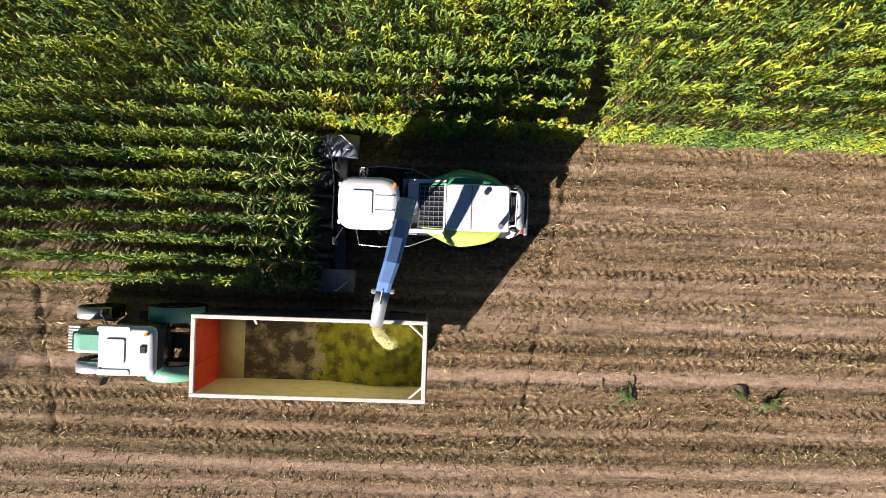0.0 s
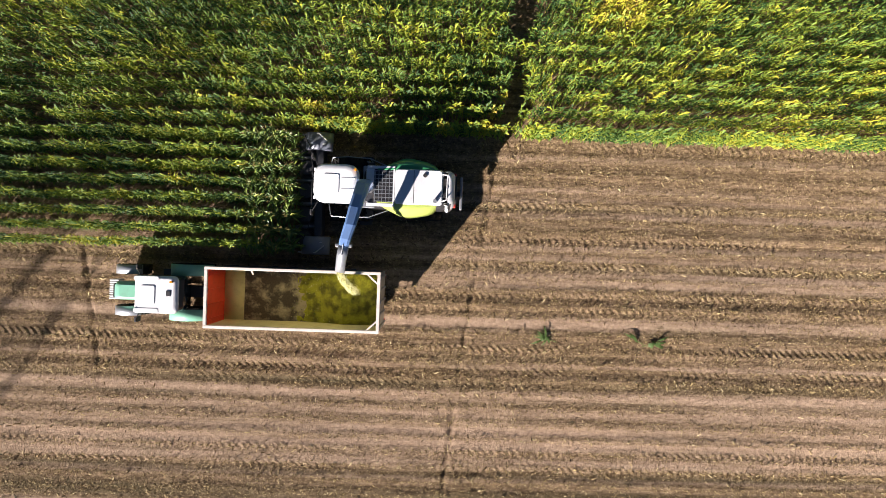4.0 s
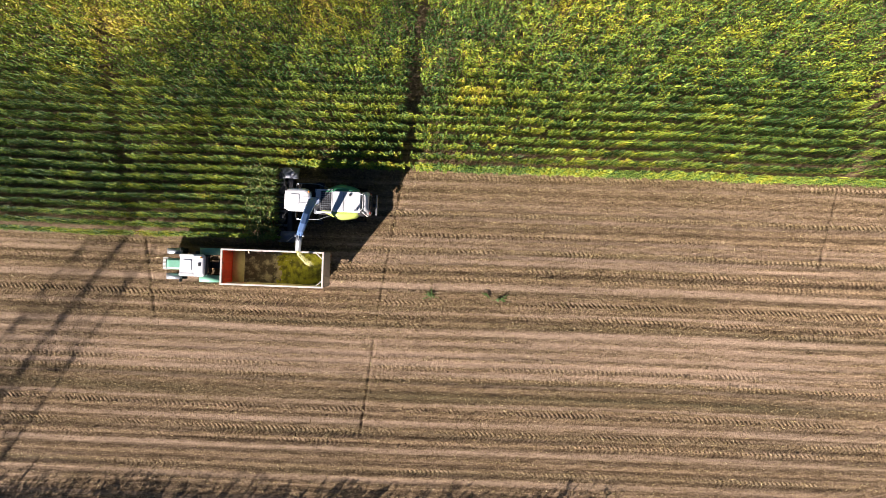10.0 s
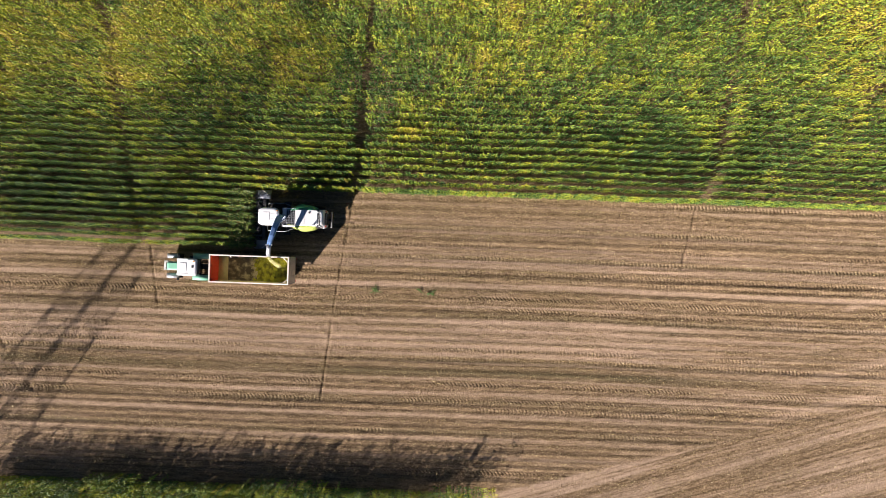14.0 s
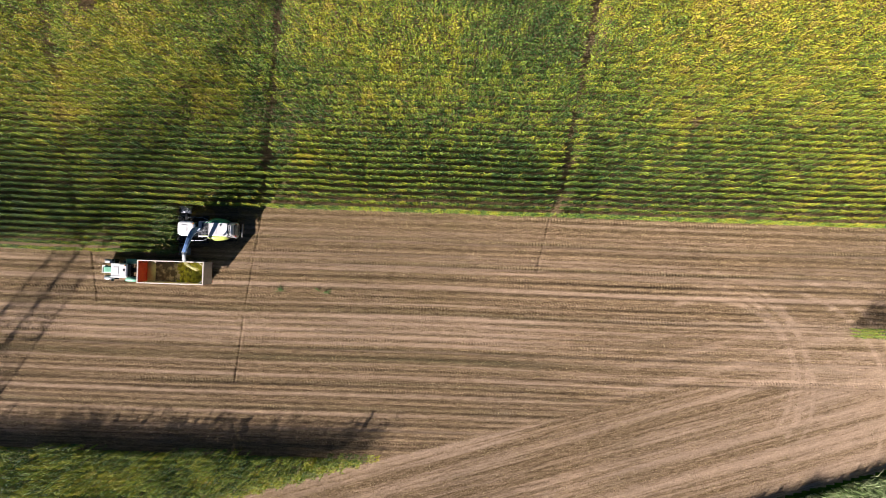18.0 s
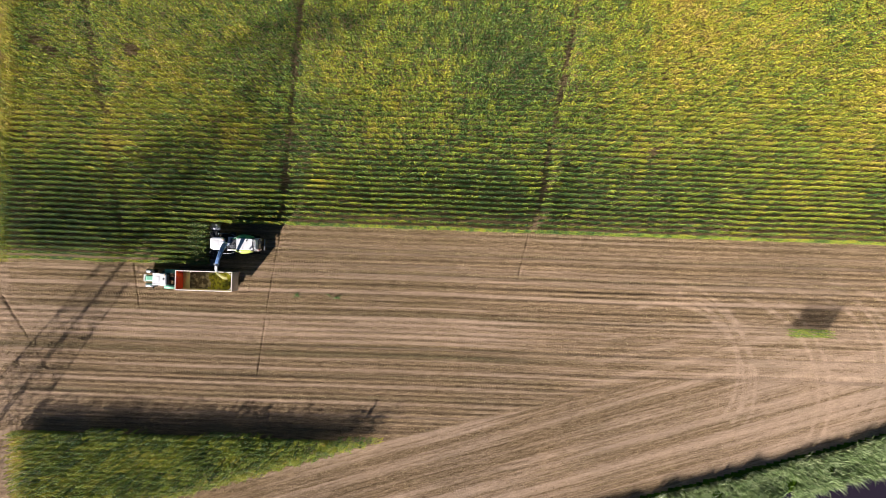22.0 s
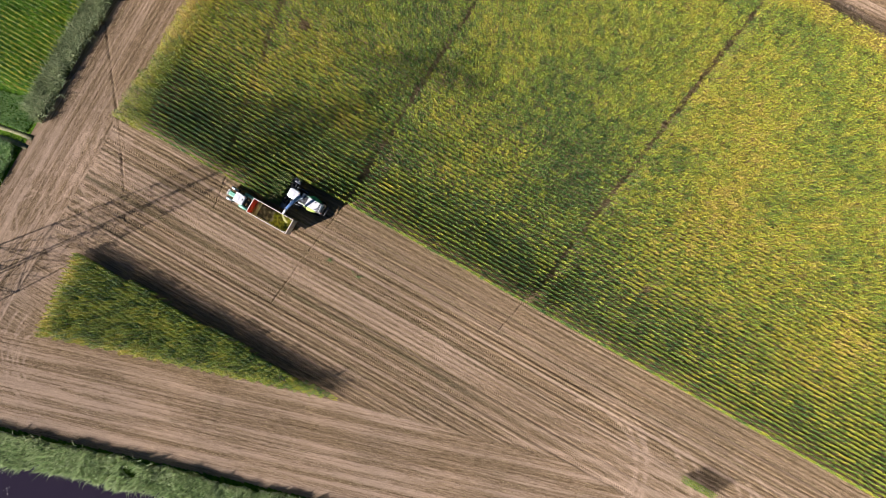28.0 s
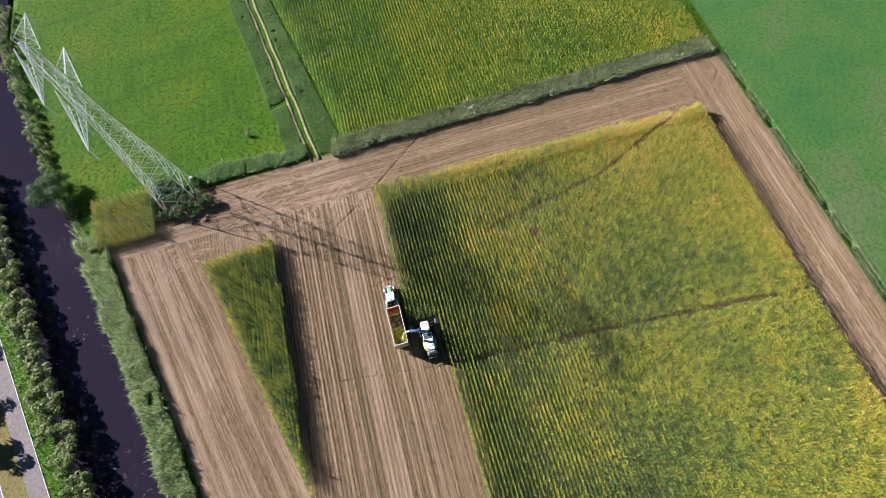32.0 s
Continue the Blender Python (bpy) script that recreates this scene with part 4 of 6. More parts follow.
# side panels with a swept lower edge; the +y one has its shade painted in
for s, pm, lab in ((1, shaded_green_paint, "green side panel, painted dark for its shaded side"), (-1, lime_paint, "lime green side panel")):
    bm = bmesh.new()
    cols = []
    for i in range(13):
        t = i / 12
        x = -8.85 + t * 3.0
        bulge = 0.28 * math.sin(math.pi * min(1, 0.15 + t * 0.95)) + (0.10 if t < 0.95 else 0)
        end = 1 - 0.55 * max(0, (t - 0.78) / 0.22) ** 2
        k = min(1, 0.05 + t / 0.42) ** 0.8
        top_y, mid_y, low_y = 0.72, 0.76 + (0.17 + bulge) * k, 0.77 + (0.19 + bulge) * k
        zt = 3.48 - 0.12 * max(0, (t - 0.7) / 0.3)
        zb = 1.9 + 0.5 * max(0, 1 - t * 2.2)
        cols.append([bm.verts.new((x, HY + s * top_y * end, zt)), bm.verts.new((x, HY + s * (top_y * 0.35 + mid_y * 0.65) * end, zt - 0.14)), bm.verts.new((x, HY + s * mid_y * end, zt - 0.55)), bm.verts.new((x, HY + s * low_y * end, zb))])
    for a, b in zip(cols, cols[1:]):
        for j in range(3):
            f = bm.faces.new((a[j], a[j + 1], b[j + 1], b[j]))
            f.smooth = True
    bmesh.ops.recalc_face_normals(bm, faces=bm.faces)
    bmesh.ops.solidify(bm, geom=bm.faces[:], thickness=0.04)
    mp("side_panel", bm, pm, harv, lab)
hood = mp("engine_hood", shell_bm([(-8.05, -5.95, HY - 0.78, HY + 0.78, 3.30, 0.12), (-8.05, -5.92, HY - 0.78, HY + 0.78, 3.50, 0.12), (-8.02, -5.98, HY - 0.74, HY + 0.74, 3.56, 0.12)]), white_paint, harv, "flat white engine hood")
mp("hood_seam", box_bm(-7.22, -7.20, HY - 0.74, HY + 0.74, 3.553, 3.566), black_plastic, hood)
mp("filler_cap", rod_bm((-6.72, HY + 0.52, 3.55), (-6.72, HY + 0.52, 3.62), 0.09, n=16), black_plastic, hood)
mp("exhaust_stack", rod_bm((-6.25, HY - 0.62, 3.5), (-6.25, HY - 0.62, 3.85), 0.09, n=16), steel, hood, "short round exhaust stack")
rear = mp("rear_cowl", shell_bm([(-6.0, -5.35, HY - 0.95, HY + 0.95, 1.3, 0.4), (-6.0, -5.3, HY - 0.9, HY + 0.9, 2.6, 0.42), (-6.0, -5.42, HY - 0.78, HY + 0.78, 3.35, 0.4), (-6.0, -5.6, HY - 0.7, HY + 0.7, 3.46, 0.3)]), white_paint, harv, "rounded white rear cowl")
for k in range(6):
    z = 1.6 + k * 0.27
    mp("cowl_slat", box_bm(-5.36, -5.28, HY - 0.6, HY + 0.6, z, z + 0.07, bevel=0.015), black_plastic, rear)
for yy in (-0.7, 0.7):
    mp("tail_light", box_bm(-5.42, -5.3, HY + yy - 0.09, HY + yy + 0.09, 2.3, 2.6, bevel=0.03), hub_red, rear)
for k in range(5):
    mp("cowl_louvre", box_bm(-5.95 + 0.055 * k, -5.91 + 0.055 * k, HY - 0.42, HY + 0.42, 3.45, 3.51 - 0.008 * k, bevel=0.006), black_plastic, rear)
for s in (1, -1):
    mp("deck_edge", box_bm(-9.3, -8.06, min(HY + s * 0.76, HY + s * 0.9), max(HY + s * 0.76, HY + s * 0.9), 3.36, 3.47, bevel=0.02), white_paint, harv, "white deck edge strip")
mp("deck_panel", box_bm(-9.34, -8.98, HY + 0.12, HY + 0.755, 3.2, 3.49, bevel=0.03), white_paint, harv, "white deck panel behind the cab")
mp("hood_rail", tube_bm([(-5.95, HY - 0.6, 3.5), (-5.75, HY - 0.55, 3.72), (-5.72, HY + 0.55, 3.72), (-5.95, HY + 0.6, 3.5)], 0.03), white_paint, harv)
mp("rear_bumper", box_bm(-5.08, -4.95, HY - 0.8, HY + 0.8, 1.1, 1.35, bevel=0.04), steel, harv, "grey counterweight bar")
mp("drawbar", box_bm(-5.5, -5.0, HY - 0.12, HY + 0.12, 0.9, 1.15, bevel=0.03), dark_steel, harv)
# radiator screen between cab and hood
screen = mp("radiator_housing", box_bm(-9.0, -8.1, HY - 0.76, HY + 0.76, 2.9, 3.46, bevel=0.03), black_plastic, harv)
for a in range(6):
    x = -8.95 + a * 0.16
    mp("screen_bar", box_bm(x, x + 0.02, HY - 0.70, HY + 0.70, 3.462, 3.482), steel, screen)
for a in range(9):
    y = HY - 0.68 + a * 0.167
    mp("screen_bar", box_bm(-8.97, -8.13, y, y + 0.02, 3.484, 3.50), steel, screen)
mp("screen_frame", box_bm(-8.13, -8.06, HY - 0.78, HY + 0.78, 3.40, 3.53, bevel=0.015), white_paint, screen)
mp("walkway", box_bm(-9.55, -9.0, HY - 0.95, HY + 0.95, 2.85, 2.95, bevel=0.02), steel, harv)
mp("hydraulic_block", box_bm(-9.3, -9.0, HY - 0.72, HY - 0.42, 2.95, 3.3, bevel=0.04), hub_red, harv, "red hydraulic block")
# handrails and steps along both sides of the cab
for s in (1, -1):
    y1, y2 = HY + s * 1.12, HY + s * 1.35
    mp("handrail", tube_bm([(-11.2, HY + s * 0.8, 2.2), (-11.05, y2, 2.45), (-10.3, y2 + s * 0.05, 2.55), (-9.3, y2, 2.5), (-8.4, HY + s * 1.0, 2.4)], 0.022), steel, harv)
    mp("handrail", tube_bm([(-11.05, y2, 2.45), (-11.05, y2, 1.5), (-9.3, y2, 1.5), (-9.3, y2, 2.5)], 0.022), steel, harv)
    mp("platform", box_bm(-11.1, -9.2, min(HY + s * 0.8, y2), max(HY + s * 0.8, y2), 1.42, 1.5, bevel=0.015), dark_steel, harv)
    for k in range(3):
        ya = HY + s * 1.4
        mp("step", box_bm(-9.9, -9.35, min(ya, ya + s * 0.25), max(ya, ya + s * 0.25), 0.5 + 0.3 * k, 0.54 + 0.3 * k, bevel=0.01), dark_steel, harv)
    arm = mp("mirror_arm", tube_bm([(-11.45, HY + s * 0.8, 3.5), (-11.75, HY + s * 1.25, 3.35)], 0.02), black_plastic, harv)
    mp("mirror", box_bm(-11.82, -11.72, HY + s * 1.25 - 0.14, HY + s * 1.25 + 0.14, 2.9, 3.4, bevel=0.04), black_plastic, arm)
for s in (1, -1):
    wheel(harv, -10.35, HY + s * 1.15, 0.95, 0.72, hub_pale, s)
    wheel(harv, -6.6, HY + s * 1.05, 0.68, 0.52, hub_pale, s)
# discharge spout
turret = mp("spout_turret", rod_bm((-9.25, HY - 0.02, 2.9), (-9.25, HY - 0.02, 3.75), 0.36, 0.28, 18), steel, harv)
sec = []
pts = [(-9.30, -2.55, 3.72, 0.28, 0.18), (-9.33, -2.78, 4.4, 0.28, 0.19), (-9.38, -3.32, 4.98, 0.27, 0.17), (-9.49, -3.87, 5.36, 0.25, 0.16), (-9.63, -4.60, 5.62, 0.23, 0.15), (-9.80, -5.19, 5.66, 0.21, 0.14), (-9.86, -5.46, 5.62, 0.2, 0.13)]
for x, y, z, hw, hh in pts:
    sec.append([(x - hw, y, z - hh), (x + hw, y - 0.06, z - hh), (x + hw, y - 0.06, z + hh * 0.6), (x + hw * 0.6, y - 0.05, z + hh), (x - hw * 0.6, y, z + hh), (x - hw, y, z + hh * 0.6)])
bms = loft_bm(sec)
for f in bms.faces:
    f.smooth = False
spout = mp("discharge_spout", bms, spout_paint, harv, "long arched discharge spout tinted sky blue")
mp("spout_bracket", box_bm(-10.20, -9.52, -5.56, -5.42, 5.54, 5.70, bevel=0.03), steel, spout)
sec = []
for x, y, z, hw, hh in [(-9.87, -5.52, 5.60, 0.2, 0.12), (-9.94, -5.88, 5.50, 0.2, 0.10), (-10.02, -6.27, 5.30, 0.19, 0.08), (-10.09, -6.60, 5.02, 0.19, 0.06)]:
    sec.append([(x - hw, y, z - hh), (x + hw, y - 0.03, z - hh), (x + hw, y - 0.03, z + hh), (x - hw, y, z + hh)])
flap = mp("spout_flap", loft_bm(sec), steel, spout, "hinged grey deflector flap")
mp("flap_ram", rod_bm((-9.86, -5.44, 5.78), (-9.95, -5.88, 5.64), 0.022), steel, flap)
mp("spout_ram", rod_bm((-9.12, -2.95, 3.5), (-9.38, -3.70, 5.10), 0.045), steel, harv)
# maize header: rotary drums, curved side shields and guide bow
head = mp("header_frame", box_bm(-12.15, -11.75, HY - 2.95, HY + 2.75, 0.35, 1.05, bevel=0.06), dark_steel, harv, "wide dark maize header")
for k in range(5):
    y = HY - 2.4 + k * 1.15
    bm = bmesh.new()
    add_rod(bm, (-12.6, y, 0.22), (-12.6, y, 0.34), 0.56, n=24)
    add_rod(bm, (-12.6, y, 0.34), (-12.6, y, 0.95), 0.40, 0.34, n=20)
    for i in range(16):
        a = 2 * math.pi * i / 16
        add_box(bm, 0.5, 0.64, -0.05, 0.05, 0.25, 0.29, m=Matrix.Translation((-12.6, y, 0)) @ Matrix.Rotation(a, 4, "Z"))
    mp("rotary_drum", bm, dark_steel, head)
    if k < 4:
        sec = []
        for x, hw, z in ((-12.2, 0.16, 0.8), (-12.9, 0.13, 0.62), (-13.4, 0.05, 0.3)):
            sec.append([(x, y + 0.575 - hw, 0.2), (x, y + 0.575 + hw, 0.2), (x, y + 0.575, z)])
        mp("row_divider", loft_bm(sec), steel, head)
for s, yy in ((1, HY + 2.35), (-1, HY - 2.75)):
    sec = []
    for i in range(9):
        a = radians(-70 + i * 17)
        cxr, czr = -12.1, 0.55
        r0 = 0.62
        x, z = cxr + 0.75 * math.sin(a) * 1.0, czr + r0 * math.cos(a)
        sec.append([(x, yy - 0.45, z * 0.92), (x + 0.02, yy - 0.42, z + 0.05), (x + 0.05, yy + 0.42, z + 0.05), (x + 0.05, yy + 0.45, z * 0.92)])
    sh = mp("side_shield", loft_bm(sec), shield_paint, harv, "curved dark blue-grey header side shield")
    mp("shield_bar", tube_bm([(-12.95, yy + s * 0.35, 0.75), (-12.0, yy + s * 0.35, 1.25), (-11.6, yy, 1.2)], 0.03), white_paint, sh)
    mp("shield_bar", tube_bm([(-12.95, yy - s * 0.1, 0.8), (-11.7, yy - s * 0.15, 1.2)], 0.025), white_paint, sh)
mp("guide_bow", tube_bm([(-12.75, HY + 2.7, 1.35), (-12.25, HY + 1.9, 1.75), (-12.1, HY + 0.9, 1.85), (-12.12, HY - 0.9, 1.85), (-12.25, HY - 1.9, 1.75), (-12.75, HY - 2.9, 1.35)], 0.025), black_plastic, harv)
mp("feeder_house", box_bm(-11.9, -11.1, HY - 0.55, HY + 0.55, 0.55, 1.35, bevel=0.06), lime_paint, harv)

# ---- tractor ----
TY = -7.98
trac = machine("tractor", -18.8, TY, label="mint green tractor with white cab roof pulling a trailer", category="tractor")
mp("chassis", box_bm(-21.3, -17.4, TY - 0.28, TY + 0.28, 0.6, 1.05, bevel=0.05), dark_steel, trac)
hoodt = mp("hood", shell_bm([(-21.35, -19.45, TY - 0.42, TY + 0.42, 1.05, 0.15), (-21.35, -19.45, TY - 0.44, TY + 0.44, 1.55, 0.16), (-21.25, -19.45, TY - 0.38, TY + 0.38, 1.85, 0.16), (-21.0, -19.45, TY - 0.28, TY + 0.28, 1.93, 0.14)]), mint_paint, trac, "mint green sloping hood")
mp("grille", box_bm(-21.42, -21.33, TY - 0.33, TY + 0.33, 1.05, 1.7, bevel=0.03), black_plastic, hoodt)
for s in (1, -1):
    mp("headlight", box_bm(-21.45, -21.38, TY + s * 0.24 - 0.09, TY + s * 0.24 + 0.09, 1.5, 1.64, bevel=0.02), lamp_lens, hoodt)
wts = mp("front_weight", box_bm(-21.6, -21.42, TY - 0.12, TY + 0.12, 0.7, 1.0, bevel=0.03), dark_steel, trac)
for k in range(9):
    y = TY - 0.44 + k * 0.11
    mp("weight_plate", box_bm(-21.95, -21.5, y - 0.045, y + 0.045, 0.6, 1.12, bevel=0.03), hub_pale, wts)
mp("cab", shell_bm([(-19.5, -17.9, TY - 0.75, TY + 0.75, 1.3, 0.15), (-19.5, -17.75, TY - 0.82, TY + 0.82, 2.1, 0.18), (-19.3, -17.8, TY - 0.74, TY + 0.74, 2.98, 0.18)]), glass, trac, "dark glass tractor cab")
rooft = mp("cab_roof", shell_bm([(-19.55, -17.75, TY - 0.78, TY + 0.78, 2.96, 0.22), (-19.62, -17.66, TY - 0.85, TY + 0.85, 3.04, 0.24), (-19.58, -17.7, TY - 0.83, TY + 0.83, 3.14, 0.24), (-19.4, -17.85, TY - 0.7, TY + 0.7, 3.2, 0.2)]), white_paint, trac, "white rounded cab roof")
mp("roof_hatch", shell_bm([(-19.3, -18.65, TY - 0.42, TY + 0.42, 3.19, 0.06), (-19.28, -18.67, TY - 0.40, TY + 0.40, 3.235, 0.06)]), white_paint, rooft)
mp("roof_vent", box_bm(-18.15, -17.95, TY - 0.05, TY + 0.2, 3.19, 3.24, bevel=0.02), black_plastic, rooft)
for s in (1, -1):
    mp("roof_side_bulge", shell_bm([(-19.66, -18.4, TY + s * 0.72 - 0.13, TY + s * 0.72 + 0.13, 3.08, 0.1), (-19.6, -18.5, TY + s * 0.72 - 0.1, TY + s * 0.72 + 0.1, 3.22, 0.08)]), white_paint, rooft)
    sec = []
    for i in range(9):
        a = radians(-60 + i * 18)
        x, z = -17.95 + 1.02 * math.sin(a), 0.92 + 1.02 * math.cos(a)
        sec.append([(x, TY + s * 0.80, z - 0.05), (x, TY + s * 0.80, z + 0.02), (x, TY + s * 1.34, z + 0.02), (x, TY + s * 1.34, z - 0.05)])
    mp("fender", loft_bm(sec), mint_paint, trac, "mint green rear fender")
    wheel(trac, -17.95, TY + s * 1.08, 0.94, 0.56, hub_pale, s)
    wheel(trac, -20.95, TY + s * 1.0, 0.70, 0.46, hub_pale, s)
    sec = []
    for i in range(7):
        a = radians(-50 + i * 17)
        x, z = -20.95 + 0.8 * math.sin(a), 0.7 + 0.8 * math.cos(a)
        sec.append([(x, TY + s * 0.78, z - 0.03), (x, TY + s * 0.78, z + 0.02), (x, TY + s * 1.22, z + 0.02), (x, TY + s * 1.22, z - 0.03)])
    mp("front_mudguard", loft_bm(sec), steel, trac, "grey front mudguard")
    arm = mp("mirror_arm", tube_bm([(-19.5, TY + s * 0.8, 2.8), (-19.75, TY + s * 1.2, 2.75)], 0.022), black_plastic, trac)
    mp("mirror", box_bm(-19.8, -19.7, TY + s * 1.2 - 0.12, TY + s * 1.2 + 0.12, 2.35, 2.75, bevel=0.03), black_plastic, arm)
    mp("cab_step", box_bm(-19.5, -18.95, TY + s * 0.9 - 0.15, TY + s * 0.9 + 0.15, 0.75, 0.8, bevel=0.01), dark_steel, trac)
mp("exhaust", rod_bm((-19.62, TY - 0.62, 1.2), (-19.62, TY - 0.62, 2.9), 0.06, n=14), steel, trac)
mp("beacon", rod_bm((-17.9, TY + 0.6, 3.18), (-17.9, TY + 0.6, 3.36), 0.055), amber, rooft)
mp("hitch", box_bm(-17.4, -16.7, TY - 0.1, TY + 0.1, 0.55, 0.72, bevel=0.03), dark_steel, trac)
mp("rear_linkage", tube_bm([(-17.3, TY - 0.4, 1.1), (-16.85, TY, 0.9), (-17.3, TY + 0.4, 1.1)], 0.05), dark_steel, trac)

# ---- tipping silage trailer ----
trl = machine("silage_trailer", -12.4, TY, label="long cream tipping silage trailer with red headboard, half full", category="trailer")
X0, X1, Y0, Y1, ZT, ZF = -16.28, -8.60, TY - 1.32, TY + 1.32, 3.5, 1.25
mp("chassis", box_bm(-16.6, -8.8, TY - 0.45, TY + 0.45, 0.85, 1.15, bevel=0.04), dark_steel, trl)
mp("drawbar", loft_bm([[(-16.4, TY - 0.5, 0.85), (-16.4, TY + 0.5, 0.85), (-16.4, TY + 0.5, 1.05), (-16.4, TY - 0.5, 1.05)], [(-17.3, TY - 0.1, 0.6), (-17.3, TY + 0.1, 0.6), (-17.3, TY + 0.1, 0.75), (-17.3, TY - 0.1, 0.75)]]), dark_steel, trl)
mp("floor", box_bm(X0 + 0.05, X1 - 0.05, Y0 + 0.05, Y1 - 0.05, ZF - 0.08, ZF, bevel=0.01), floor_paint, trl, "cream floor with dark wet residue")
for s, a, b in ((1, Y1 - 0.06, Y1), (-1, Y0, Y0 + 0.06)):
    wall = mp("side_wall", box_bm(X0, X1, a, b, ZF - 0.1, ZT - 0.06, bevel=0.008), cream_paint, trl, "cream steel side wall")
    for k in range(8):
        x = X0 + 0.5 + k * 0.95
        yo = Y1 + 0.002 if s > 0 else Y0 - 0.062
        # ribs kept dark for the shade on the outer walls
        mp("wall_rib", box_bm(x, x + 0.09, yo, yo + 0.06, ZF - 0.1, ZT - 0.08, bevel=0.01), dark_steel, wall)
# added dark sheets: shade of the outer walls put into their colour
for a, b in ((Y1 + 0.003, Y1 + 0.018), (Y0 - 0.018, Y0 - 0.003)):
    mp("darkening_sheet", box_bm(X0 + 0.02, X1 - 0.02, a, b, ZF - 0.06, ZT - 0.09, bevel=0.004), dark_steel, trl, "dark sheet added to darken the outer wall")
# added in front too, keeps the red headboard out of the cab glass
mp("darkening_sheet", box_bm(X0 - 0.05, X0 - 0.025, Y0 + 0.07, Y1 - 0.07, ZF - 0.06, ZT - 0.09, bevel=0.004), dark_steel, trl, "dark sheet added to darken the outer wall")
fw = mp("headboard", box_bm(X0 - 0.02, X0 + 0.06, Y0 + 0.06, Y1 - 0.06, ZF - 0.1, ZT - 0.06, bevel=0.008), red_paint, trl, "red-orange inner headboard")
for k in range(4):
    y = Y0 + 0.32 + k * 0.66
    mp("headboard_rib", box_bm(X0 + 0.062, X0 + 0.13, y - 0.03, y + 0.03, ZF + 0.3, ZT - 0.1, bevel=0.015), red_paint, fw)
mp("headboard_skirt", loft_bm([[(X0 + 0.07, Y0 + 0.07, ZF), (X0 + 0.07, Y1 - 0.07, ZF), (X0 + 0.07, Y1 - 0.07, ZF + 0.22), (X0 + 0.07, Y0 + 0.07, ZF + 0.22)], [(X0 + 0.95, Y0 + 0.07, ZF + 0.01), (X0 + 0.95, Y1 - 0.07, ZF + 0.01), (X0 + 0.951, Y1 - 0.07, ZF + 0.03), (X0 + 0.951, Y0 + 0.07, ZF + 0.03)]]), cream_paint, fw, "sloping cream floor sheet")
tg = mp("tailgate", box_bm(X1 - 0.06, X1 + 0.02, Y0, Y1, ZF - 0.15, ZT - 0.06, bevel=0.01), steel, trl, "grey hinged tailgate")
for k in range(5):
    y = Y0 + 0.2 + k * 0.56
    mp("tailgate_rib", box_bm(X1 + 0.022, X1 + 0.09, y - 0.04, y + 0.04, ZF - 0.1, ZT - 0.1, bevel=0.012), steel, tg)
for a, b in ((Y0 - 0.05, Y0 + 0.08), (Y1 - 0.08, Y1 + 0.05)):
    mp("top_rail", box_bm(X0 - 0.06, X1 + 0.06, a, b, ZT - 0.06, ZT + 0.05, bevel=0.015), pale_rim, trl, "pale top rail")
for a, b in ((X0 - 0.06, X0 + 0.08), (X1 - 0.08, X1 + 0.06)):
    mp("top_rail", box_bm(a, b, Y0 + 0.082, Y1 - 0.082, ZT - 0.06, ZT + 0.05, bevel=0.015), pale_rim, trl, "pale top rail")
for s, yb in ((1, Y1), (-1, Y0)):
    mp("corner_brace", tube_bm([(X1 - 0.55, yb - s * 0.05, ZT), (X1 - 0.05, yb - s * 0.5, ZT)], 0.04), pale_rim, trl)
mp("rail_gusset", tube_bm([(X0 + 2.0, Y1 - 0.06, ZT), (X0 + 2.0, Y1 - 0.25, ZT - 0.25)], 0.035), pale_rim, trl)
for x in (-12.6, -11.2, -9.8):
    mp("axle", rod_bm((x, TY - 0.95, 0.6), (x, TY + 0.95, 0.6), 0.07), dark_steel, trl)
    for s in (1, -1):
        wheel(trl, x, TY + s * 1.02, 0.6, 0.5, hub_red, s)
for s in (1, -1):
    mp("tail_lamp", box_bm(X1 + 0.02, X1 + 0.07, TY + s * 1.1 - 0.1, TY + s * 1.1 + 0.1, 0.95, 1.07, bevel=0.01), hub_red, trl)

# chopped maize: heap in the trailer and the jet that feeds it
chop = mat("chopped_maize", rough=0.8)
_c = coords(chop)
_n = noise_tex(chop, _c, 26, 6, 0.75)
_col = ramp(chop, _n, [(0.25, (0.19, 0.20, 0.012)), (0.5, (0.46, 0.46, 0.03)), (0.72, (0.66, 0.62, 0.08)), (0.9, (0.8, 0.75, 0.28))])
_col = mixc(chop, ramp(chop, noise_tex(chop, _c, 2.2, 4), [(0.4, (0, 0, 0)), (0.62, (0.85, 0.85, 0.85))]), _col, (0.10, 0.095, 0.012))
link(chop, _col, bsdf(chop).inputs["Base Color"])
bump(chop, _n, 1.0, 0.05)
hx = np.linspace(X0 + 3.5, X1 - 0.07, 60)
hy = np.linspace(Y0 + 0.07, Y1 - 0.07, 34)
A, B = np.meshgrid(hx, hy, indexing="ij")
t = np.clip((A - hx[0]) / 2.3, 0, 1)
hz = ZF - 0.03 + 0.62 * t * t * (3 - 2 * t) * (0.8 + 0.9 * np.exp(-((A - (X1 - 1.3)) ** 2 + (B - TY) ** 2) / 1.2)) + 0.10 * (vnoise(A, B, 2.5, 41) - 0.5) + 0.06 * (vnoise(A, B, 9, 42) - 0.5)
gi = np.arange(A.size).reshape(A.shape)
q = np.stack([gi[:-1, :-1], gi[1:, :-1], gi[1:, 1:], gi[:-1, 1:]], -1).reshape(-1, 4)
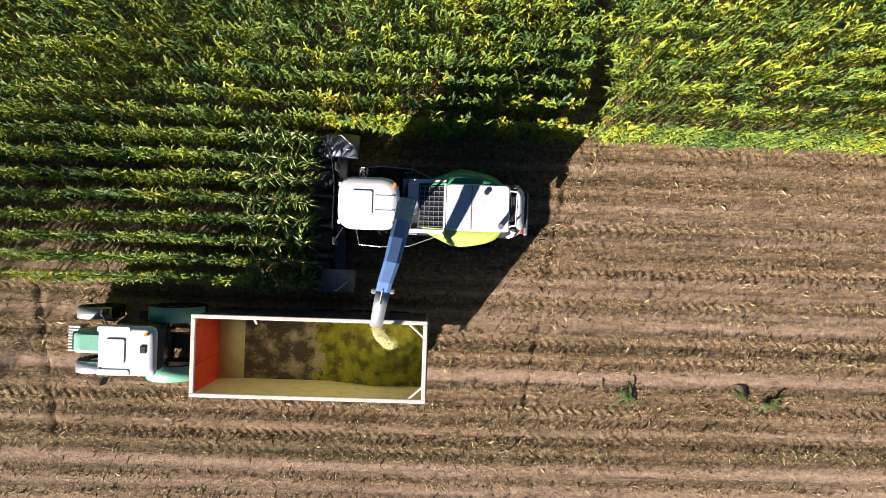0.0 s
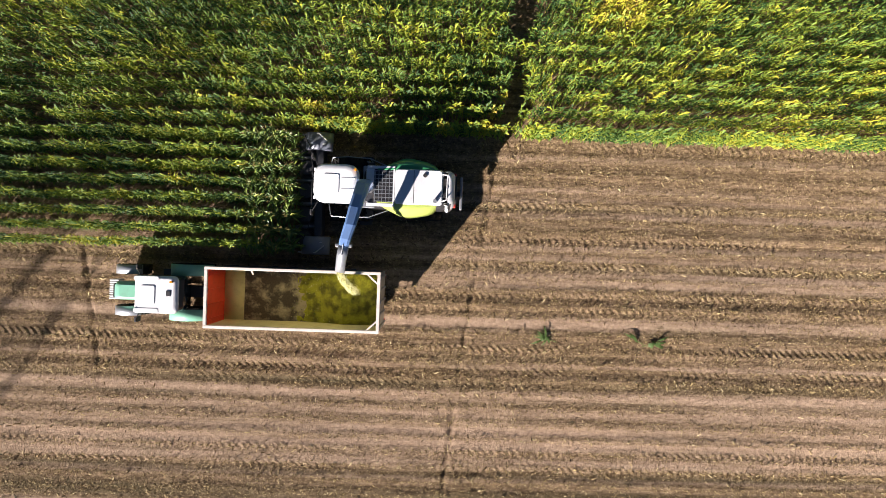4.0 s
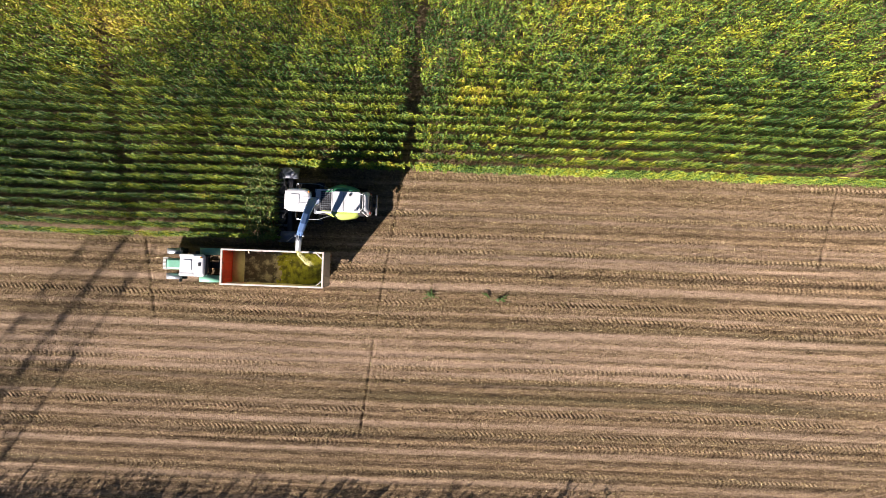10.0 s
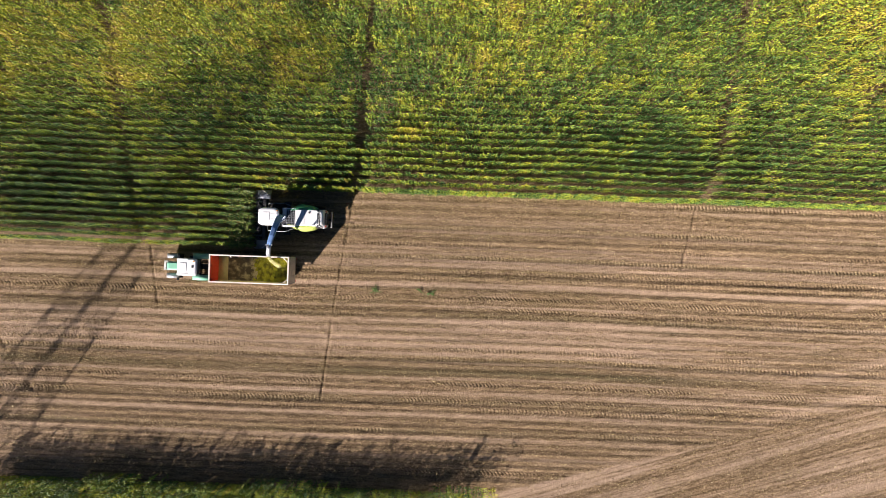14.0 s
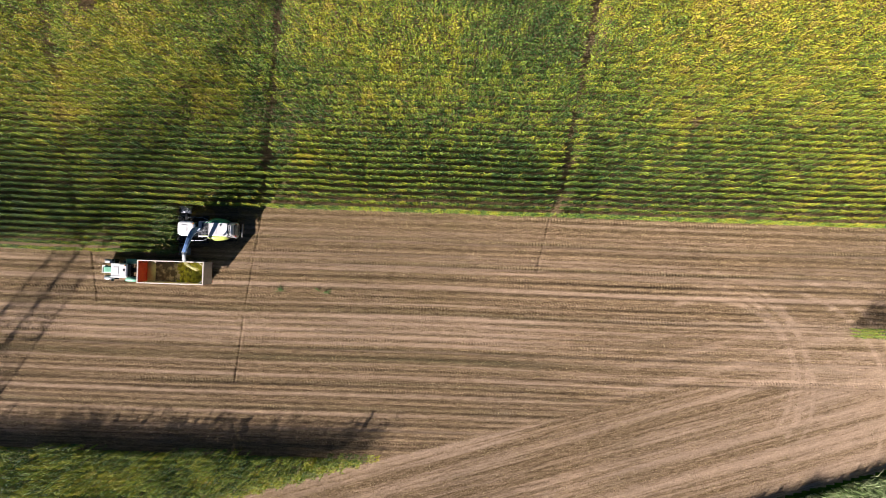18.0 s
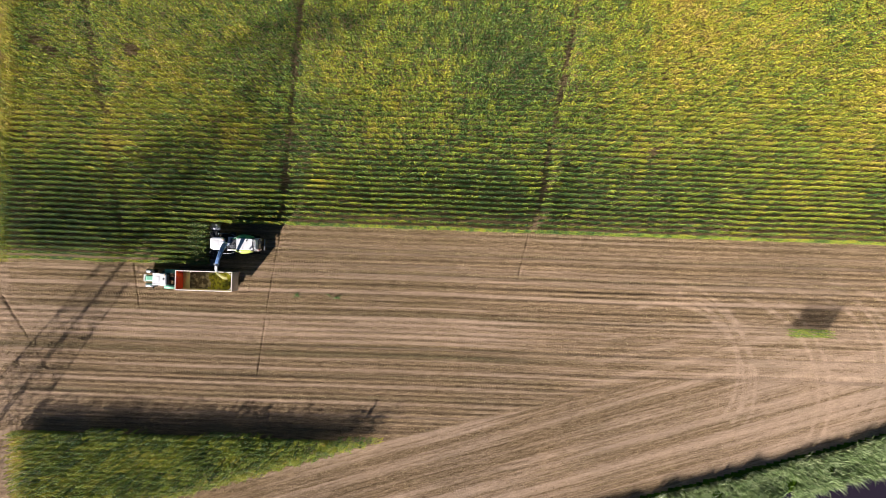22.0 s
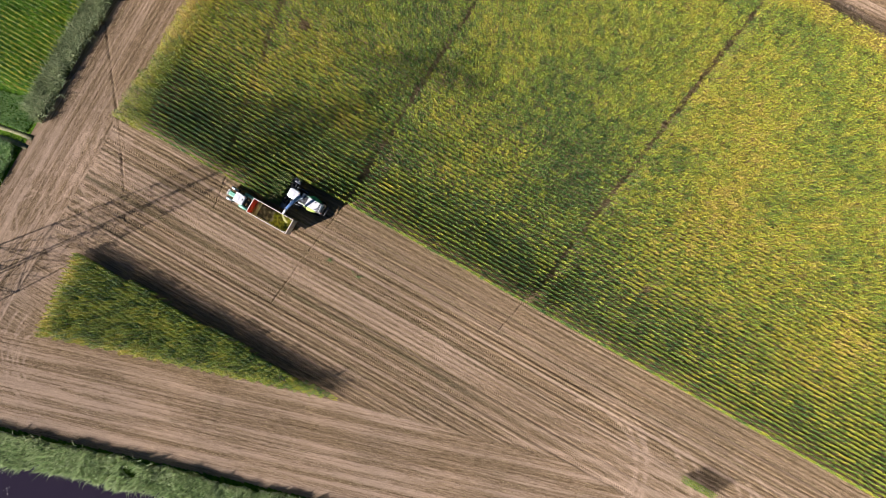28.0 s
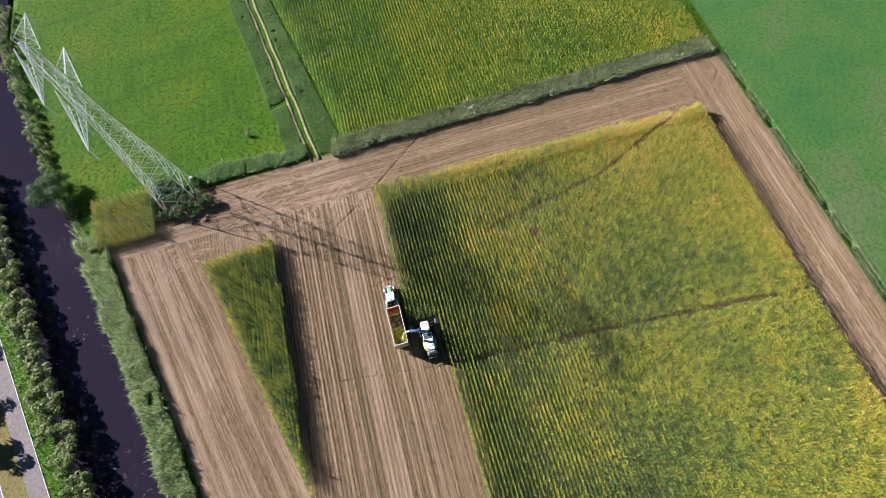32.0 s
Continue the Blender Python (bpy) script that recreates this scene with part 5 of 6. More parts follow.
heap = np_mesh("silage_heap", np.stack([A + OFF.x, B, hz], -1).reshape(-1, 3), q, [chop], smooth=True, quads=True)
tagged(heap, "heap of freshly chopped green maize in the trailer", "silage", kind="stuff")


def flakes(name, p, size, mats, flat=0.3, idx=None, long=2.6):
    """Loose scraps: thin kinked slivers lying or flying at the points p."""
    n = len(p)
    az, w = rng.random(n) * 2 * np.pi, size * (0.5 + rng.random(n))
    u = np.stack([np.cos(az), np.sin(az), rng.normal(0, flat, n)], -1) * (w * long)[:, None]
    v = np.stack([-np.sin(az), np.cos(az), rng.normal(0, flat, n)], -1) * w[:, None] * 0.5
    mid_ = p + np.stack([np.zeros(n), np.zeros(n), w * 0.25], -1)
    V = np.stack([p - u * 0.5 - v * 0.3, mid_ - v, mid_ + v, p + u * 0.5], 1)
    o = (np.arange(n) * 4)[:, None]
    T = np.concatenate([o + np.array([[0, 1, 2]]), o + np.array([[1, 3, 2]])], 0)
    mi = None if idx is None else np.concatenate([idx, idx])
    return np_mesh(name, V.reshape(-1, 3), T, mats, mi)


jet_mat = mat("flying_chop", (0.82, 0.78, 0.40), 0.8)
n = 16000
s = rng.random(n) ** 0.9
jx = -10.10 + 0.30 * s ** 1.2 + rng.normal(0, 0.05 + 0.035 * s, n)
jy = -6.58 - 1.05 * s + rng.normal(0, 0.035 + 0.04 * s, n)
jz = 4.98 - 0.5 * s - 2.15 * s ** 2 + rng.normal(0, 0.04, n)
jet = flakes("silage_jet", np.stack([jx + OFF.x, jy, jz], -1), 0.022, [jet_mat, chop], 0.7, (rng.random(n) < 0.12).astype(np.int32), long=1.7)
tagged(jet, "pale jet of chopped maize falling from the spout", "silage", kind="stuff")
n = 1100
fx = X1 - 0.1 - rng.random(n) ** 1.3 * 4.4
fy = Y0 + 0.1 + rng.random(n) * (Y1 - Y0 - 0.2)
fz = np.interp(fx, [hx[0] + 0.3, hx[0] + 2.3], [ZF + 0.02, ZF + 0.55]) + 0.03
tagged(flakes("silage_scraps", np.stack([fx + OFF.x, fy, fz], -1), 0.02, [jet_mat, chop, leaf], 0.5, rng.choice([0, 1, 1, 2], n).astype(np.int32)), "loose yellow scraps on the chopped maize", "silage", kind="stuff")


# ---- banks, hedges, trees ----
def plant_mat(name, stops, rough=0.6):
    m = mat(name, rough=rough)
    isl = m.node_tree.nodes.new("ShaderNodeNewGeometry").outputs["Random Per Island"]
    n = noise_tex(m, coords(m), 0.22, 4, 0.6)
    f = maths(m, "ADD", maths(m, "MULTIPLY", isl, 0.55), maths(m, "MULTIPLY", n, 0.5))
    col = ramp(m, f, stops)
    link(m, col, bsdf(m).inputs["Base Color"])
    tl = node(m, "ShaderNodeBsdfTranslucent")
    link(m, col, tl.inputs["Color"])
    mx = node(m, "ShaderNodeMixShader", Fac=0.35)
    link(m, bsdf(m).outputs[0], mx.inputs[1])
    link(m, tl.outputs[0], mx.inputs[2])
    link(m, mx.outputs[0], m.node_tree.nodes["Material Output"].inputs["Surface"])
    return m


reed_mat = plant_mat("reed_blades", [(0.15, (0.16, 0.25, 0.09)), (0.5, (0.36, 0.46, 0.20)), (0.8, (0.58, 0.64, 0.37)), (0.95, (0.74, 0.74, 0.52))])
sedge_mat = plant_mat("grey_sedge", [(0.15, (0.12, 0.17, 0.07)), (0.5, (0.28, 0.34, 0.16)), (0.8, (0.48, 0.50, 0.28)), (0.95, (0.62, 0.60, 0.38))])
verge_mat = plant_mat("verge_grass", [(0.15, (0.10, 0.20, 0.06)), (0.5, (0.21, 0.36, 0.11)), (0.85, (0.40, 0.50, 0.22))])
bush_mat = plant_mat("bush_leaves", [(0.15, (0.02, 0.055, 0.012)), (0.5, (0.05, 0.12, 0.024)), (0.85, (0.13, 0.2, 0.05))])
willow_mat = plant_mat("willow_leaves", [(0.15, (0.08, 0.13, 0.04)), (0.5, (0.22, 0.29, 0.09)), (0.85, (0.44, 0.47, 0.20))])
bark = painted("bark", (0.10, 0.075, 0.055), 0.9, amount=0.6)


def blades(name, x, y, h, material, lean=0.35, wide=0.05, label="", category="reeds"):
    """Upright bent blades, three triangles each."""
    n = len(x)
    az = rng.random(n) * 2 * np.pi
    hh = h * (0.6 + 0.6 * rng.random(n))
    L = np.abs(rng.normal(0, lean, n)) * hh
    ca, sa = np.cos(az), np.sin(az)
    w = wide * (0.6 + 0.8 * rng.random(n))
    pa = rng.random(n) * np.pi
    px_, py_ = np.cos(pa) * w, np.sin(pa) * w
    z0 = np.full(n, -0.25)

    def P(r, z, s):
        return np.stack([x + ca * L * r + s * px_, y + sa * L * r + s * py_, z], -1)
    V = np.stack([P(0, z0, -0.6), P(0, z0, 0.6), P(0.4, hh * 0.62, -1), P(0.4, hh * 0.62, 1), P(1.15, hh, 0)], 1)
    o = (np.arange(n) * 5)[:, None]
    T = np.concatenate([o + np.array([[0, 1, 3]]), o + np.array([[0, 3, 2]]), o + np.array([[2, 3, 4]])], 0)
    return tagged(np_mesh(name, V.reshape(-1, 3), T, [material]), label, category, kind="stuff")


def scatter(n, x0, x1, y0, y1, keep):
    x, y = x0 + rng.random(n) * (x1 - x0), y0 + rng.random(n) * (y1 - y0)
    ok = keep(x, y)
    return x[ok], y[ok]


def bank_band(x, y):
    b, w_ = line_y(FIELD_BANK, x), line_y(WATER_E, x)
    e = 0.9 * (vnoise(x, y, 0.35, 51) - 0.5)
    return (y < b - 0.4 + e) & (y > w_ - 0.3 + 1.3 * e) & (x > -86)


x, y = scatter(560000, -86, 75, -76, -18, bank_band)
dens = vnoise(x, y, 0.5, 52) > 0.18
blades("bank_reeds", x[dens], y[dens], 1.15 + 0.8 * vnoise(x[dens], y[dens], 0.35, 53), reed_mat, 0.38, 0.055, "tall green reeds along the river bank")
x, y = scatter(40000, -94.6, -90.0, -14.5, 80.2, lambda x, y: (vnoise(x, y, 0.6, 54) > 0.15) & (x < -90.2 - 0.6 * vnoise(x, y, 0.4, 55)) & (y > -13.5 - 0.2 * (x + 92)))
blades("ditch_sedge", x, y, 1.0 + 0.5 * vnoise(x, y, 0.5, 64), sedge_mat, 0.7, 0.06, "grey-green sedge along the field ditch", "sedge")
x, y = scatter(30000, -97, -91.2, -46, -20, lambda x, y: (x < -91.6 - 1.0 * vnoise(x, y, 0.3, 56)) & (x > -94.6 - 2.2 * vnoise(x, y, 0.2, 57)) & (vnoise(x, y, 0.7, 58) > 0.2))
blades("meadow_edge_grass", x, y, 0.6 + 0.5 * vnoise(x, y, 0.5, 65), verge_mat, 0.7, 0.06, "rough tall grass at the meadow edge", "grass")
# rough verges on both sides of the farm track
tr_y = lambda x: -17.9 + (x + 91) * 0.157
x, y = scatter(90000, -152, -92, -36, -8, lambda x, y: (((tr_y(x) - y > 1.55) & (tr_y(x) - y < 6.4 - 1.2 * vnoise(x, y, 0.2, 59))) | ((y - tr_y(x) > 1.5) & (y < -11.2 + (x + 95) * 0.199))) & (vnoise(x, y, 0.5, 60) > 0.1))
blades("track_verge", x, y, 0.28 + 0.35 * vnoise(x, y, 0.3, 61), verge_mat, 0.5, 0.06, "tall rough grass beside the farm track", "grass")
x, y = scatter(15000, -90, 60, 80.6, 83.4, lambda x, y: (np.abs(y - 82.7) > 0.3) & (y < 83.0 + 0.4 * vnoise(x, y, 0.3, 62)) & (vnoise(x, y, 0.6, 63) > 0.25))
blades("ditch_grass", x, y, 0.3 + 0 * x, sedge_mat, 0.5, 0.06, "rough dry grass along the eastern ditch", "grass")


def leaf_cloud(centres, radii, per, size, squash=0.75):
    """Leaf cards on the skins of many small clumps; returns verts and triangles."""
    P, N = [], []
    for (cx_, cy_, cz_), r in zip(centres, radii):
        k = int(per * r * r)
        d = rng.normal(0, 1, (k, 3))
        d /= np.linalg.norm(d, axis=1)[:, None]
        d[:, 2] = np.where(d[:, 2] < -0.45, -d[:, 2], d[:, 2])
        rad = r * (0.72 + 0.36 * rng.random(k))
        P.append(np.array([cx_, cy_, cz_]) + d * rad[:, None] * np.array([1, 1, squash]))
        N.append(d)
    P, N = np.concatenate(P), np.concatenate(N)
    n = len(P)
    t = np.cross(N, rng.normal(0, 1, (n, 3)))
    t /= np.linalg.norm(t, axis=1)[:, None] + 1e-9
    b = np.cross(N, t) + 0.6 * N * rng.normal(0, 1, (n, 1))
    s = size * (0.55 + 0.9 * rng.random(n))[:, None]
    V = np.stack([P - t * s, P + b * s * 0.42, P - b * s * 0.42 + N * s * 0.15, P + t * s], 1)
    o = (np.arange(n) * 4)[:, None]
    T = np.concatenate([o + np.array([[0, 1, 2]]), o + np.array([[1, 3, 2]])], 0)
    return V.reshape(-1, 3), T


def woody(name, x, y, r, h, material, label, category="shrub", group="", per=95, size=0.16, clumps=14, trunk=0.35):
    """A shrub or tree: tapered trunk with limbs, and a crown of leaf clumps."""
    root = thing(name, Matrix.Translation((x, y, 0)), label, category, group)
    cs, rs = [], []
    for i in range(clumps):
        a, d = rng.random() * 2 * math.pi, r * 0.72 * math.sqrt(rng.random())
        top = h * (0.45 + 0.5 * rng.random()) * (1 - 0.45 * (d / r) ** 2)
        cs.append((d * math.cos(a), d * math.sin(a), max(0.5, top)))
        rs.append(r * (0.26 + 0.2 * rng.random()))
    V, T = leaf_cloud(cs, rs, per, size)
    V[:, 2] = np.maximum(V[:, 2], 0.02)
    crown = np_mesh("crown", V, T, [material])
    crown.parent = root
    bm = bmesh.new()
    add_rod(bm, (0, 0, -0.2), (0.05, 0.03, h * trunk), 0.05 * r + 0.05, 0.03 * r + 0.03, 8)
    for i in range(5):
        c = Vector(cs[i])
        add_rod(bm, (0.04, 0.02, h * trunk * (0.6 + 0.08 * i)), c * 0.85, 0.022 * r + 0.02, 0.012, 6)
    part("trunk", bm, bark, root)
    return root


woody("river_bush", -100.5, -80.0, 4.6, 5.2, bush_mat, "dense dark green bush overhanging the river bank", per=120, clumps=22)
for i, (dx, dy, r, h) in enumerate([(-3.0, -5.0, 2.6, 2.6), (1.0, -6.0, 2.4, 2.4), (4.0, -4.5, 2.2, 2.2), (4.8, -0.5, 2.6, 2.6), (1.2, -1.5, 3.0, 2.4), (-2.4, -0.8, 2.6, 2.2), (5.0, 3.6, 2.4, 2.6), (1.5, 3.2, 2.6, 2.6), (-2.0, 4.0, 2.2, 2.2), (3.5, 6.4, 2.1, 2.4), (-4.2, -3.0, 2.0, 2.0)]):
    woody("bramble_shrub", PYLON[0] + dx, PYLON[1] + dy, r * 0.92, h * 0.75, bush_mat, "low dark green bramble shrub under the pylon", group="thicket under the pylon", per=110, size=0.2, clumps=10, trunk=0.3)
# hedge of willows on the far bank
for i in range(62):
    x = -114 + i * 1.63 + rng.normal(0, 0.4)
    y = float(line_y(WATER_W, x)) + (2.7 if i % 2 else 0.1) + rng.normal(0, 0.5)
    woody("willow_shrub", x, y, 1.9 + 0.6 * rng.random(), 2.7 + 1.2 * rng.random(), willow_mat, "bushy grey-green willow on the far river bank", group="willow hedge", per=85, size=0.24, clumps=12, trunk=0.4)
x, y = scatter(30000, -130, 0, -118, -62, lambda x, y: (y > -84.4 + 0.36 * (x + 45) + 1.9) & (y < line_y(WATER_W, x) - 0.5))
blades("path_grass", x, y, 0.8 + 0 * x, verge_mat, 0.5, 0.06, "bright green grass between path and hedge", "grass")
# bushes between meadow and river
for i in range(20):
    x = -172 + i * 3.5 + rng.normal(0, 0.5)
    y = float(line_y(WATER_E, x)) + 1.0 + rng.normal(0, 0.4)
    woody("bank_shrub", x, y, 1.5 + 0.6 * rng.random(), 2.0 + 0.9 * rng.random(), willow_mat if i % 4 else bush_mat, "rounded grey-green shrub on the meadow bank", group="meadow bank shrubs", per=90, size=0.2, clumps=8, trunk=0.35)
x, y = scatter(16000, -175, -86, -104, -72, lambda x, y: (y > line_y(WATER_E, x) - 0.4) & (y < line_y(WATER_E, x) + 2.2 + 2.0 * vnoise(x, y, 0.2, 66)))
blades("bank_grass", x, y, 1.2 + 0 * x, sedge_mat, 0.5, 0.06, "pale rough grass along the meadow bank", "grass")
# tall roadside trees that shade the path
for i, x in enumerate((-118, -106, -95, -84, -72, -60, -50)):
    woody("roadside_tree", x, -101.0 + 0.33 * (x + 60) + rng.normal(0, 0.8), 3.4, 8.2 + 1.5 * rng.random(), bush_mat, "tall leafy roadside tree beside the road", "tree", "roadside trees", per=70, size=0.3, clumps=16, trunk=0.55)

# ---- cycle path, verge and road on the far side of the river ----
asphalt = mat("path_asphalt", rough=0.9)
_c = coords(asphalt)
_n = noise_tex(asphalt, _c, 1.2, 6, 0.65)
link(asphalt, ramp(asphalt, _n, [(0.3, (0.20, 0.17, 0.165)), (0.7, (0.30, 0.26, 0.25))]), bsdf(asphalt).inputs["Base Color"])
bump(asphalt, noise_tex(asphalt, _c, 60, 3), 0.3, 0.01)
dry_verge = mat("dry_verge", rough=0.95)
_c = coords(dry_verge)
link(dry_verge, ramp(dry_verge, noise_tex(dry_verge, _c, 2.0, 7, 0.7), [(0.3, (0.10, 0.11, 0.03)), (0.55, (0.25, 0.20, 0.08)), (0.8, (0.36, 0.28, 0.13))]), bsdf(dry_verge).inputs["Base Color"])
bump(dry_verge, noise_tex(dry_verge, _c, 8, 5), 0.8, 0.1)
line_paint = painted("road_line_paint", (0.78, 0.78, 0.76), 0.6, amount=0.5)


def ribbon(name, off0, off1, z, material, thick=0.06, x0=-170.0, x1=40.0, label="", category="", n=40):
    bm = bmesh.new()
    sec = []
    for i in range(n + 1):
        x = x0 + (x1 - x0) * i / n
        yc = -84.4 + 0.36 * (x + 45)
        sec.append([(x, yc + off0, z - thick), (x, yc + off1, z - thick), (x, yc + off1, z), (x, yc + off0, z)])
    ob = part(name, loft_bm(sec), material, None)
    for f in ob.data.polygons:
        f.use_smooth = False
    return tagged(ob, label, category, kind="structure")


ribbon("pavement", -1.75, 1.75, 0.09, asphalt, label="grey-pink asphalt cycle path", category="path")
ribbon("path_edge", 1.752, 1.88, 0.12, line_paint, label="pale concrete edge strip of the cycle path", category="kerb")
ribbon("verge", -6.0, -1.752, 0.085, dry_verge, label="dry yellow-green grass verge", category="verge")
ribbon("road", -12.5, -6.002, 0.08, asphalt, label="grey asphalt road", category="road")
ribbon("road_line", -6.35, -6.2, 0.086, line_paint, thick=0.005, label="white edge line painted on the road", category="road marking")
# farm track: two worn wheel lanes with a grassy middle
track_soil = mat("track_soil", rough=0.95)
_c = coords(track_soil)
link(track_soil, ramp(track_soil, noise_tex(track_soil, _c, 1.6, 6, 0.7), [(0.3, (0.10, 0.14, 0.05)), (0.5, (0.22, 0.21, 0.11)), (0.75, (0.36, 0.30, 0.19))]), bsdf(track_soil).inputs["Base Color"])
bump(track_soil, noise_tex(track_soil, _c, 9, 5), 0.8, 0.08)
for k, o in enumerate((-0.95, 0.85)):
    sec = []
    for i in range(31):
        x = -90.5 - i * 2.2
        yc = tr_y(x) + o + 0.12 * math.sin(i * 0.9 + k)
        wv = 0.44 + 0.07 * math.sin(i * 1.7 + k * 2)
        sec.append([(x, yc - wv, -0.02), (x, yc + wv, -0.02), (x, yc + wv, 0.035), (x, yc - wv, 0.035)])
    lane = part("track_lane", loft_bm(sec), track_soil, None)
    tagged(lane, "worn earth wheel lane of the farm track", "track", kind="structure")

# ---- lattice pylon with two crossarms ----
galv = painted("galvanised_steel", (0.80, 0.82, 0.82), 0.5, 0.1, amount=0.25, dirt=(0.30, 0.30, 0.28))
concrete = painted("pale_concrete", (0.58, 0.58, 0.56), 0.85, amount=0.4)
porcelain = painted("insulator_glass", (0.20, 0.25, 0.24), 0.2, amount=0.1)
ARM_DIR = Vector((0.98, 0.20, 0)).normalized()
ARM_N = Vector((-ARM_DIR.y, ARM_DIR.x, 0))
pyl = thing("power_pylon", Matrix.Translation((*PYLON, 0)), "tall galvanised steel lattice power pylon with two crossarms", "pylon")
LEVELS = [(0, 3.7), (6, 3.2), (11, 2.75), (15.5, 2.35), (19.5, 2.0), (23, 1.75), (26, 1.5), (29, 1.3), (32, 1.15), (35, 1.05), (38, 0.95), (41, 0.85), (44.5, 0.75), (47.2, 0.15)]
sgn = ((1, 1), (-1, 1), (-1, -1), (1, -1))


def pk(level, c):
    z, h = LEVELS[level]
    return ARM_DIR * (h * sgn[c % 4][0]) + ARM_N * (h * sgn[c % 4][1]) + Vector((0, 0, z))


for c in range(4):
    part("leg", loft_bm([[pk(i, c) + Vector((0.1 * math.cos(q_), 0.1 * math.sin(q_), 0)) for q_ in (0.0, 1.26, 2.51, 3.77, 5.03)] for i in range(len(LEVELS))]), galv, pyl)
    f = pk(0, c)
    bm = rod_bm((f.x, f.y, -0.3), (f.x, f.y, 0.75), 0.55, 0.42, 14)
    part("footing", bm, concrete, pyl, "round pale concrete footing")
for i in range(len(LEVELS) - 1):
    bm = bmesh.new()
    for c in range(4):
        a0, a1, b0, b1 = pk(i, c), pk(i, c + 1), pk(i + 1, c), pk(i + 1, c + 1)
        add_rod(bm, a0, b1, 0.05 if i < 5 else 0.036, n=4)
        add_rod(bm, a1, b0, 0.05 if i < 5 else 0.036, n=4)
        add_rod(bm, b0, b1, 0.05 if i < 5 else 0.04, n=4)
        if i < 5:
            add_rod(bm, (a0 + a1) / 2, (a0 + b0) / 2, 0.04, n=4)
            add_rod(bm, (a0 + a1) / 2, (a1 + b1) / 2, 0.04, n=4)
    part("bracing", bm, galv, pyl)
TIPS = []
for z, reach, h, rise in ((35.0, 13.3, 1.5, 3.6), (44.3, 11.3, 1.2, 3.0)):
    for s in (1, -1):
        tip = ARM_DIR * (s * reach) + Vector((0, 0, z))
        roots = [ARM_DIR * (s * h) + ARM_N * (h * k) + Vector((0, 0, z)) for k in (1, -1)]
        tops = [ARM_DIR * (s * h * 0.9) + ARM_N * (h * 0.8 * k) + Vector((0, 0, z + rise)) for k in (1, -1)]
        bm = bmesh.new()
        for p in roots + tops:
            add_rod(bm, p, tip, 0.06, n=5)
        for k in range(1, 8):
            t0, t1 = (k - 1) / 8, k / 8
            lo = [[r.lerp(tip, t) for r in roots] for t in (t0, t1)]
            hi = [[r.lerp(tip, t) for r in tops] for t in (t0, t1)]
            add_rod(bm, lo[1][0], lo[1][1], 0.038, n=4)
            add_rod(bm, lo[0][0], lo[1][1], 0.038, n=4)
            for q_ in (0, 1):
                add_rod(bm, lo[1][q_], hi[1][q_], 0.035, n=4)
                add_rod(bm, hi[0][q_], lo[1][q_], 0.05, n=4)
        arm = part("crossarm", bm, galv, pyl, "tapering lattice crossarm")
        for t in ((0.98, 0.52) if z < 40 else (0.98,)):
            p = ARM_DIR * (s * reach * t) + Vector((0, 0, z))
            bm = bmesh.new()
            for k in range(10):
                add_rod(bm, p - Vector((0, 0, 0.15 + 0.28 * k)), p - Vector((0, 0, 0.27 + 0.28 * k)), 0.13, 0.09, 8)
            add_rod(bm, p, p - Vector((0, 0, 3.0)), 0.03, n=5)
            part("insulator", bm, porcelain, arm)
            TIPS.append(Vector((*PYLON, 0)) + p - Vector((0, 0, 3.0)))
wire = mat("conductor_aluminium", (0.45, 0.46, 0.47), 0.45, 0.7)
for tip in TIPS:
    for s in (1, -1):
        bm = bmesh.new()
        for o in (-0.2, 0.2):
            pts = []
            for i in range(25):
                d = 260.0 * i / 24
                sag = 9.0 * (1 - (1 - d / 175.0) ** 2) if d < 350 else 0
                pts.append(tip + ARM_N * (s * d) + ARM_DIR * o - Vector((0, 0, sag)))
            for a, b in zip(pts, pts[1:]):
                add_rod(bm, a, b, 0.011, n=4, caps=False)
        cb = part("power_cable", bm, wire, None)
        tagged(cb, "pair of thin aluminium power cables hanging from the pylon", "cable", "power cables")

# small marker shrub in the meadow
woody("thistle_bush", -103.5, -32.6, 0.9, 1.2, sedge_mat, "small pale thistle bush alone in the meadow", per=220, size=0.16, clumps=7, trunk=0.3)
# pale scraps floating on the river
n = 420
sx = -105 + rng.random(n) * 85
sy = line_y(WATER_W, sx) + (0.25 + 0.7 * rng.random(n)) * (line_y(WATER_E, sx) - line_y(WATER_W, sx))
ok = vnoise(sx, sy, 0.12, 71) > 0.42
foam = mat("floating_leaf", (0.62, 0.60, 0.52), 0.6)
tagged(flakes("floating_leaves", np.stack([sx, sy, np.full(n, -0.74)], -1)[ok], 0.14, [foam], 0.02, long=1.2), "pale leaves floating on the dark river", "leaves", kind="stuff")


# ---- stubble and litter on the cut field ----
stub_mat = mat("stubble_straw", rough=0.8)
_isl = stub_mat.node_tree.nodes.new("ShaderNodeNewGeometry").outputs["Random Per Island"]
link(stub_mat, ramp(stub_mat, _isl, [(0.0, (0.12, 0.075, 0.03)), (0.45, (0.27, 0.18, 0.07)), (0.8, (0.46, 0.34, 0.14)), (1.0, (0.66, 0.55, 0.29))]), bsdf(stub_mat).inputs["Base Color"])


def bare_at(x, y):
    return soil_fields(x, y)[2]


